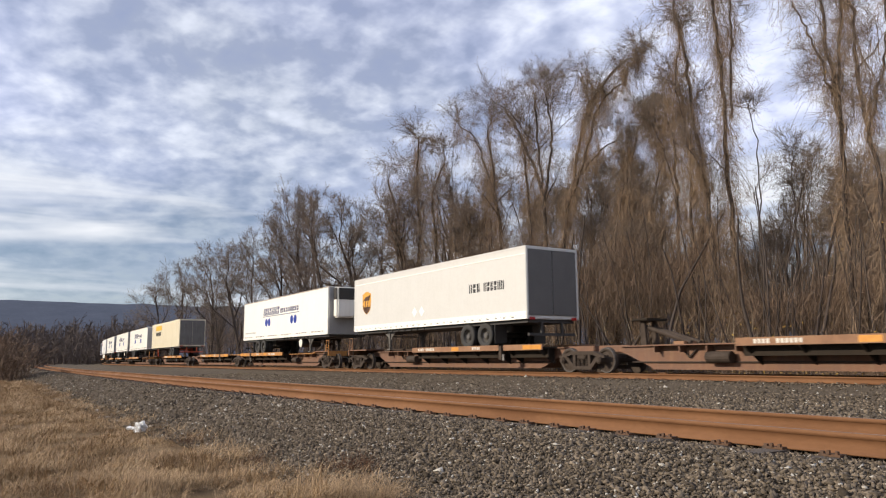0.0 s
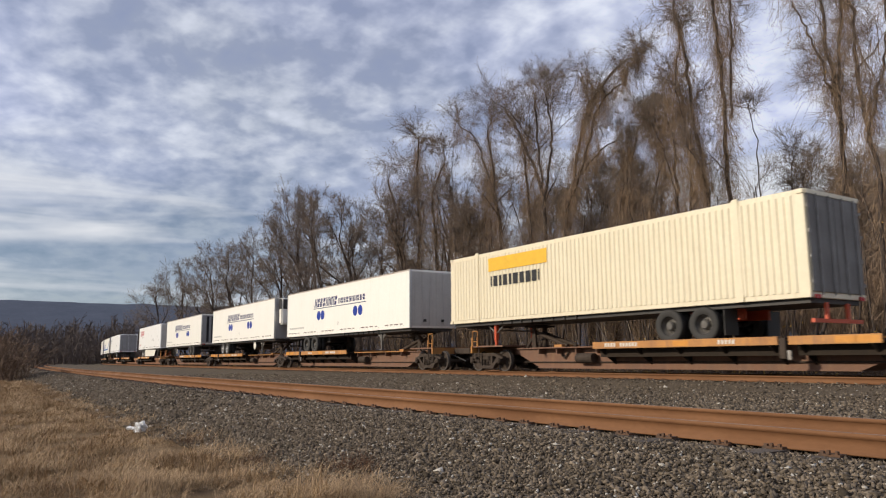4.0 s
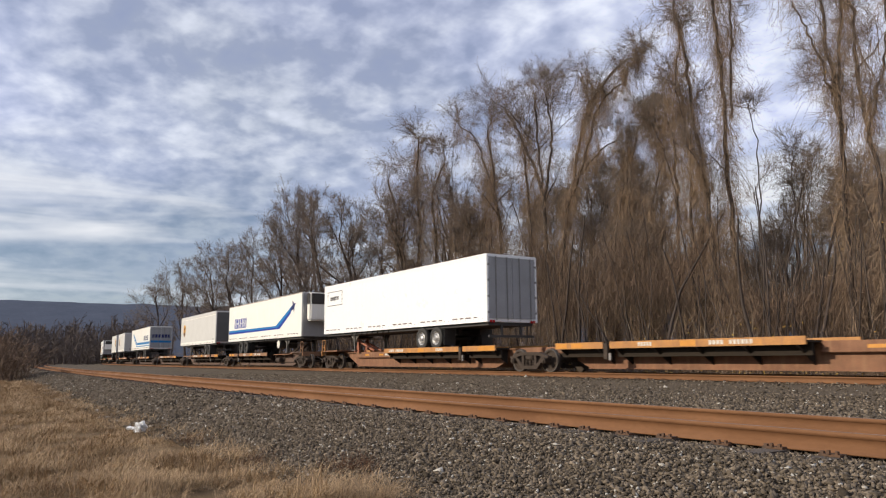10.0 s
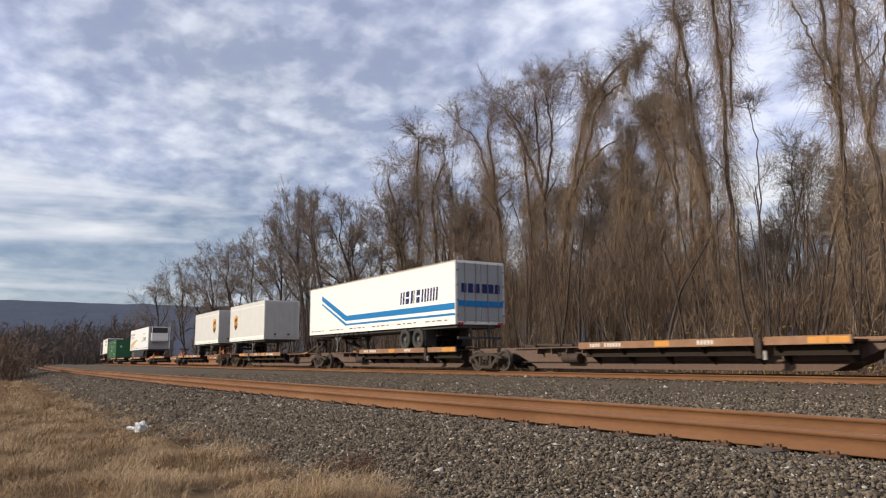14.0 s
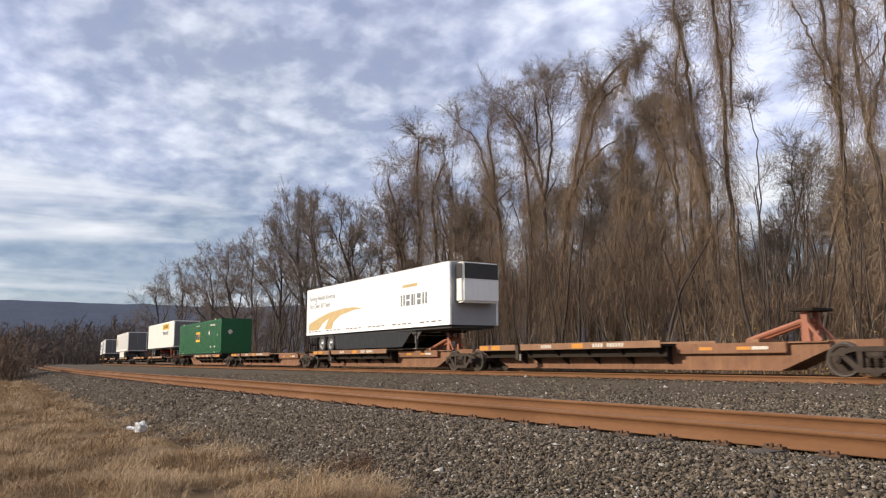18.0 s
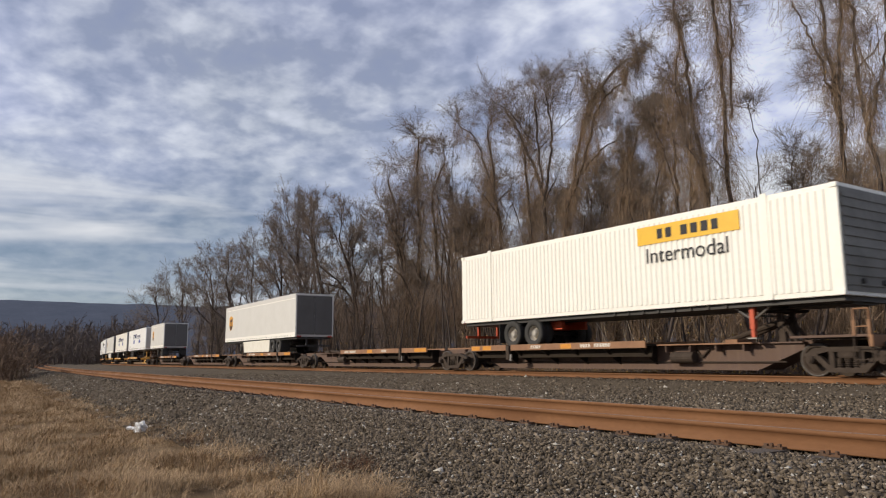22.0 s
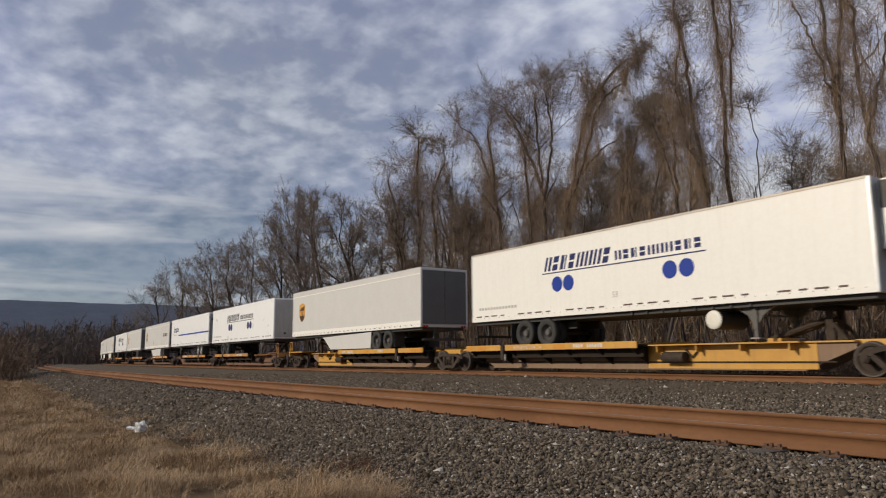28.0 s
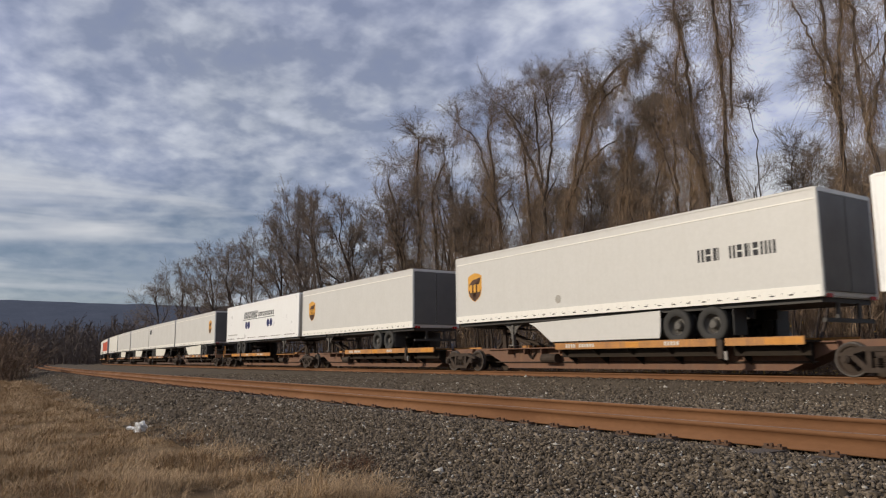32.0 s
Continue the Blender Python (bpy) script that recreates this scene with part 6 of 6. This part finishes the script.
        if r.random() < 0.45:
            for _ in range(5):
                leaf.append(at(pts, r.random() ** 1.5)[0] + Vector((r.gauss(0, 0.25), r.gauss(0, 0.25), r.gauss(0, 0.25))))
    # curtains of vine hanging between the trunks
    for i in range(9000):
        s = r.choice((r.uniform(19, 42), r.uniform(22, 40), r.uniform(42, 70), r.uniform(10, 20)))
        off = r.gauss(11.5, 1.8)
        x, y = on_line(s, off)
        hz = 2.5 + (7.5 if s > 20 else 3.5) * (0.5 + 0.5 * noise.noise(Vector((s * 0.3, 4.2, 1.0)))) * r.uniform(0.5, 1.1)
        pts = bough(r, Vector((x, y, hz)), Vector((r.gauss(0, 0.2), r.gauss(0, 0.2), -1)), min(hz + 0.4, r.uniform(1.0, 4.0)), 0.007, 0.004, 5, 0.24, -0.05)
        segs += rows_of(pts)
        p3, _r, d3 = at(pts, r.random())
        q3 = p3 + Vector((r.gauss(0, 0.4), r.gauss(0, 0.4), r.gauss(0, 0.4)))
        segs.append((*p3, *q3, 0.005, 0.0025))
    # a bush beside the nearer track
    for i in range(800):
        x, y = r.gauss(-62, 3.0), r.gauss(3.2, 0.9)
        pts = bough(r, Vector((x, y, -0.8)), Vector((r.gauss(0, 0.4), r.gauss(0, 0.4), 1)), r.uniform(1.4, 4.0), 0.02, 0.01, 4, 0.2, 0.0)
        segs += rows_of(pts)
        for _ in range(6):
            p3, _r, d3 = at(pts, r.uniform(0.25, 1))
            q3 = p3 + (d3 + Vector((r.gauss(0, 0.9), r.gauss(0, 0.9), r.gauss(0, 0.6)))).normalized() * r.uniform(0.3, 0.9)
            segs.append((*p3, *q3, 0.014, 0.008))
    pale = []
    for i in range(60):
        s = r.choice((r.gauss(19.5, 1.2), r.gauss(23, 1.5), r.gauss(31, 2), r.uniform(14, 45)))
        x, y = on_line(s, r.uniform(6.5, 9.5))
        pts = bough(r, Vector((x, y, -0.9)), Vector((r.gauss(0, 0.35), r.gauss(0, 0.35), 1)), r.uniform(1.8, 4.2), 0.018, 0.007, 5, 0.1, 0.0)
        pale += rows_of(pts)
    poles = []
    for i in range(340):
        s = 8 + 75 * r.random() ** 1.3
        x, y = on_line(s, r.uniform(7, 15))
        rad = r.choice((0.03, 0.04, 0.06, 0.09))
        poles += rows_of(bough(r, Vector((x, y, -0.9)), Vector((r.gauss(0, 0.12), r.gauss(0, 0.12), 1)), r.uniform(4, 9.5), rad, rad * 0.4, 6, 0.07, 0.02))
    v, f = tubes(poles, 6)
    tagged(part("dark_poles", big_mesh("dark_poles", v, f, BARK, True), BARK), "dark thin bare poles crowded in the underwood", "saplings", kind="stuff")
    v, f = tubes(pale, 5)
    tagged(part("pale_saplings", big_mesh("pale_saplings", v, f, PALE_STEM), PALE_STEM), "pale bare saplings leaning out of the brush", "saplings", kind="stuff")
    v, f = ribbons(segs, 5)
    tagged(part("brush", big_mesh("brush", v, f, BRUSH), BRUSH), "tangled brown winter brush and vines under the trees", "brush", kind="stuff")
    v, f = flakes(leaf, 0.06, 3)
    tagged(part("withered_leaves", big_mesh("withered_leaves", v, f, LEAF), LEAF), "withered tan leaves clinging to the brush", "leaves", kind="stuff")


build_woods()


def build_far_woods():
    """The wood that closes the view up the line, too far to tell its trees apart."""
    r = random.Random(31)
    segs = []
    for i in range(2300):
        az = radians(r.uniform(-8, 14))
        d = r.uniform(230, 430)
        x, y = -d * math.cos(az), d * math.sin(az)
        hgt = r.uniform(9, 18) * (0.9 + 0.5 * noise.noise(Vector((az * 25, d * 0.01, 0)))) * d / 330
        pts = bough(r, Vector((x, y, -1.0)), Vector((r.gauss(0, 0.08), r.gauss(0, 0.08), 1)), hgt, 0.16, 0.08, 3, 0.08, 0.02)
        segs += rows_of(pts)
        for _ in range(22):
            p3, _r, d3 = at(pts, r.uniform(0.05, 1))
            q3 = p3 + (d3 * 0.8 + Vector((r.gauss(0, 0.8), r.gauss(0, 0.8), r.gauss(0.1, 0.4)))).normalized() * r.uniform(0.7, 2.4)
            segs.append((*p3, *q3, 0.10, 0.05))
    v, f = ribbons(segs, 6)
    tagged(part("far_woods", big_mesh("far_woods", v, f, FARWOOD), FARWOOD), "distant brown bare woods up the line, paled by haze in their colour", "woods", kind="stuff")


build_far_woods()


# ---- far hills ----
def build_ridge():
    n, k = 160, 9
    v, f = [], []
    for i in range(n + 1):
        az = radians(-70 + 190 * i / n)
        top = 174 + 6 * noise.noise(Vector((az * 5, 0.3, 0))) + 5 * noise.noise(Vector((az * 40, 1.3, 0))) + 2.5 * noise.noise(Vector((az * 160, 2.3, 0)))
        for j in range(k):
            q = j / (k - 1)
            d = 1900 + 550 * q
            v.append((-d * math.cos(az), d * math.sin(az), -5 + (top + 5) * (q ** 0.8) + 3 * noise.noise(Vector((az * 60, q * 9, 5)))))
    for i in range(n):
        for j in range(k - 1):
            a = i * k + j
            f.append((a, a + 1, a + k + 1, a + k))
    tagged(part("ridge", big_mesh("ridge", v, f, RIDGE, True), RIDGE), "long wooded ridge on the horizon, blue-grey haze in its colour", "hill", kind="structure")


build_ridge()


# ---- crushed stone ----
def stones(name, count, region, size, seed, blocks, label):
    """Angular stones laid over the bed; region: s from, s to, across from, across to."""
    rng = np.random.RandomState(seed)
    s0, s1, o0, o1, power = region
    s = s0 + (s1 - s0) * rng.rand(count) ** power
    off = rng.uniform(o0, o1, count)
    x, y = on_line(s, off)
    z = ground_z(x, off)
    if blocks:
        u = np.array([(a, b, c) for a in (-1, 1) for b in (-1, 1) for c in (-1, 1)], float) * 0.72
        t = np.array([(0, 1, 3, 2), (4, 6, 7, 5), (0, 4, 5, 1), (2, 3, 7, 6), (0, 2, 6, 4), (1, 5, 7, 3)])
    else:
        u = np.array([(1, 0, 0), (-1, 0, 0), (0, 1, 0), (0, -1, 0), (0, 0, 1), (0, 0, -1)], float)
        t = np.array([(0, 2, 4), (2, 1, 4), (1, 3, 4), (3, 0, 4), (2, 0, 5), (1, 2, 5), (3, 1, 5), (0, 3, 5)])
    k = len(u)
    r = size * rng.lognormal(0, 0.32, (count, 1, 1))
    v = (u[None] * (1 + rng.uniform(-0.45, 0.35, (count, k, 3 if blocks else 1))) + rng.normal(0, 0.0 if blocks else 0.2, (count, k, 3))) * np.stack([rng.uniform(0.75, 1.3, count), rng.uniform(0.65, 1.1, count), rng.uniform(0.5, 0.9, count)], 1)[:, None, :] * r
    a, b = rng.uniform(0, 6.283, count), rng.uniform(-1.0, 1.0, count)
    ca, sa, cb, sb = np.cos(a), np.sin(a), np.cos(b), np.sin(b)
    X = v[:, :, 0] * ca[:, None] - v[:, :, 1] * sa[:, None]
    Y = v[:, :, 0] * sa[:, None] + v[:, :, 1] * ca[:, None]
    Y, Z = Y * cb[:, None] - v[:, :, 2] * sb[:, None], Y * sb[:, None] + v[:, :, 2] * cb[:, None]
    V = np.stack([X + x[:, None], Y + y[:, None], Z + (z + rng.uniform(-0.012, 0.02, count))[:, None]], -1).reshape(-1, 3)
    F = (np.arange(count) * k)[:, None, None] + t[None]
    me = big_mesh(name, V, F.reshape(-1, t.shape[1]), STONE)
    tagged(part(name, me, STONE), label, "stones", kind="stuff")


stones("ballast_stones", 90000, (2.2, 14, -16.2, -12.95, 1.2), 0.0175, 1, False, "grey and tan crushed stones beside the nearer track")
stones("ballast_stones", 26000, (12.5, 70, -16.3, -13.0, 1.7), 0.026, 2, False, "grey and tan crushed stones beside the nearer track")
stones("ballast_stones", 8000, (2.0, 25, -13.1, -11.4, 1.3), 0.025, 3, False, "crushed stones between the rails of the nearer track")
stones("ballast_stones", 60000, (4.5, 50, -11.5, -3.0, 1.6), 0.026, 4, False, "grey crushed stones between the two tracks")
stones("ballast_stones", 6000, (6.0, 40, -3.0, 0.0, 1.4), 0.028, 5, False, "grey crushed stones under the main line")


# ---- dry grass ----
def build_grass():
    rng = np.random.RandomState(11)
    r = random.Random(12)
    n = 160000
    s = 5.5 + 48 * rng.rand(n) ** 1.7
    off = -15.7 - 4.4 * rng.rand(n) ** 0.9 + rng.normal(0, 0.12, n)
    x, y = on_line(s, off)
    keep = np.ones(n, bool)
    hgt, az = np.zeros(n), np.zeros(n)
    for i in range(n):
        c = noise.noise(Vector((x[i] * 0.9, y[i] * 0.9, 2.0))) + 0.6 * noise.noise(Vector((x[i] * 3.1, y[i] * 3.1, 7.0)))
        edge = min(1.0, (-15.5 - off[i]) / 0.8)
        if c < -0.42 or rng.rand() > 0.25 + edge:
            keep[i] = False
        tuft = max(0, c + 0.2)
        hgt[i] = (0.08 + 0.25 * tuft ** 1.4) * (0.5 + 1.0 * rng.rand())
        az[i] = 0.9 + 3.0 * noise.noise(Vector((x[i] * 1.4, y[i] * 1.4, 13.0)))
    x, y, off, hgt, az = x[keep], y[keep], off[keep], hgt[keep], az[keep]
    n = len(x)
    z = np.array([ground_z(a, c) + swell(a, b, c) for a, b, c in zip(x, y, off)]) - 0.012
    az, ln = az + rng.normal(0, 1.2, n), rng.uniform(0.3, 2.2, n)
    w = rng.uniform(0.0009, 0.002, n) * (1 + 0.06 * np.hypot(x, y))
    dx, dy = np.cos(az), np.sin(az)
    px, py = -dy * w, dx * w
    P = np.stack([x, y, z], 1)
    def lev(q, ww):
        c = P + np.stack([dx * ln * hgt * q ** 1.7, dy * ln * hgt * q ** 1.7, hgt * (q - 0.25 * ln * q * q)], 1)
        e = np.stack([px * ww, py * ww, np.zeros(n)], 1)
        return c - e, c + e
    a0, a1 = lev(0, 1.0); b0, b1 = lev(0.55, 0.8); c0, c1 = lev(1.0, 0.15)
    V = np.stack([a0, a1, b0, b1, c0, c1], 1).reshape(-1, 3)
    b = (np.arange(n) * 6)[:, None]
    F = np.concatenate([b + np.array([[0, 1, 3, 2]]), b + np.array([[2, 3, 5, 4]])])
    tagged(part("dry_grass", big_mesh("dry_grass", V, F, GRASS), GRASS), "matted straw-coloured winter grass beside the stone bed", "grass", kind="stuff")


build_grass()


# ---- weeds and litter ----
def build_weeds():
    """Rust-brown weeds at the edge of the stones."""
    r = random.Random(21)
    segs = []
    for cx, cy, n, h in ((-6.95, 3.62, 130, 0.17), (-7.3, 3.5, 60, 0.13), (-8.6, 3.15, 70, 0.15), (-11.4, 3.2, 60, 0.14)):
        for i in range(n):
            x, y = r.gauss(cx, 0.16), r.gauss(cy, 0.10)
            off = y - float(line_y(x))
            pts = bough(r, Vector((x, y, float(ground_z(x, off)) - 0.01)), Vector((r.gauss(0, 0.45), r.gauss(0, 0.45), 1)), h * r.uniform(0.5, 1.4), 0.0022, 0.001, 4, 0.25, 0.0)
            segs += rows_of(pts)
            for _ in range(4):
                p, _r, d = at(pts, r.uniform(0.3, 1))
                q = p + (d + Vector((r.gauss(0, 0.7), r.gauss(0, 0.7), r.gauss(0, 0.5)))).normalized() * r.uniform(0.02, 0.06)
                segs.append((*p, *q, 0.0018, 0.0008))
    v, f = ribbons(segs, 9)
    tagged(part("dry_weeds", big_mesh("dry_weeds", v, f, WEED), WEED), "rust-brown dead weeds at the edge of the stones", "weeds", kind="stuff")


def build_bag():
    bm = bmesh.new()
    bmesh.ops.create_icosphere(bm, subdivisions=4, radius=1)
    for v in bm.verts:
        c = v.co.copy()
        q = 1 + 0.55 * noise.noise(c * 1.7) + 0.35 * noise.noise(c * 4.1) + 0.12 * noise.noise(c * 11)
        pinch = 0.45 + 0.55 * min(1.0, abs(c.x + 0.35) * 2.2)    # gathered between a large and a small lump
        v.co = Vector((c.x * 0.22 * q, c.y * 0.085 * q * pinch, max(c.z, -0.35) * 0.10 * q * pinch * (1.15 if c.x > -0.2 else 0.6)))
    me = bpy.data.meshes.new("plastic_bag")
    bm.to_mesh(me)
    bm.free()
    ob = part("plastic_bag", me, PLASTIC)
    ob.matrix_basis = pose(-13.7, 2.92, -0.645, 0, 0, 28)
    tagged(ob, "crumpled white plastic bag lying in the dry grass", "litter")


build_weeds()
build_bag()


# ---- movement ----
def advance(t):
    return 17.7543 * (t - 16) + 0.02518 * (t - 16) ** 2


def motions():
    for ob, s, half in MOVERS:
        rows = []
        for k in range(0, 33):
            t = float(k)
            c = s - advance(t)
            x0, y0 = on_line(c + half)
            x1, y1 = on_line(c - half)
            rows.append((t, Matrix.Translation(((x0 + x1) / 2, (y0 + y1) / 2, 0)) @ Matrix.Rotation(math.atan2(y1 - y0, x1 - x0), 4, "Z")))
        walk(ob, rows)


motions()
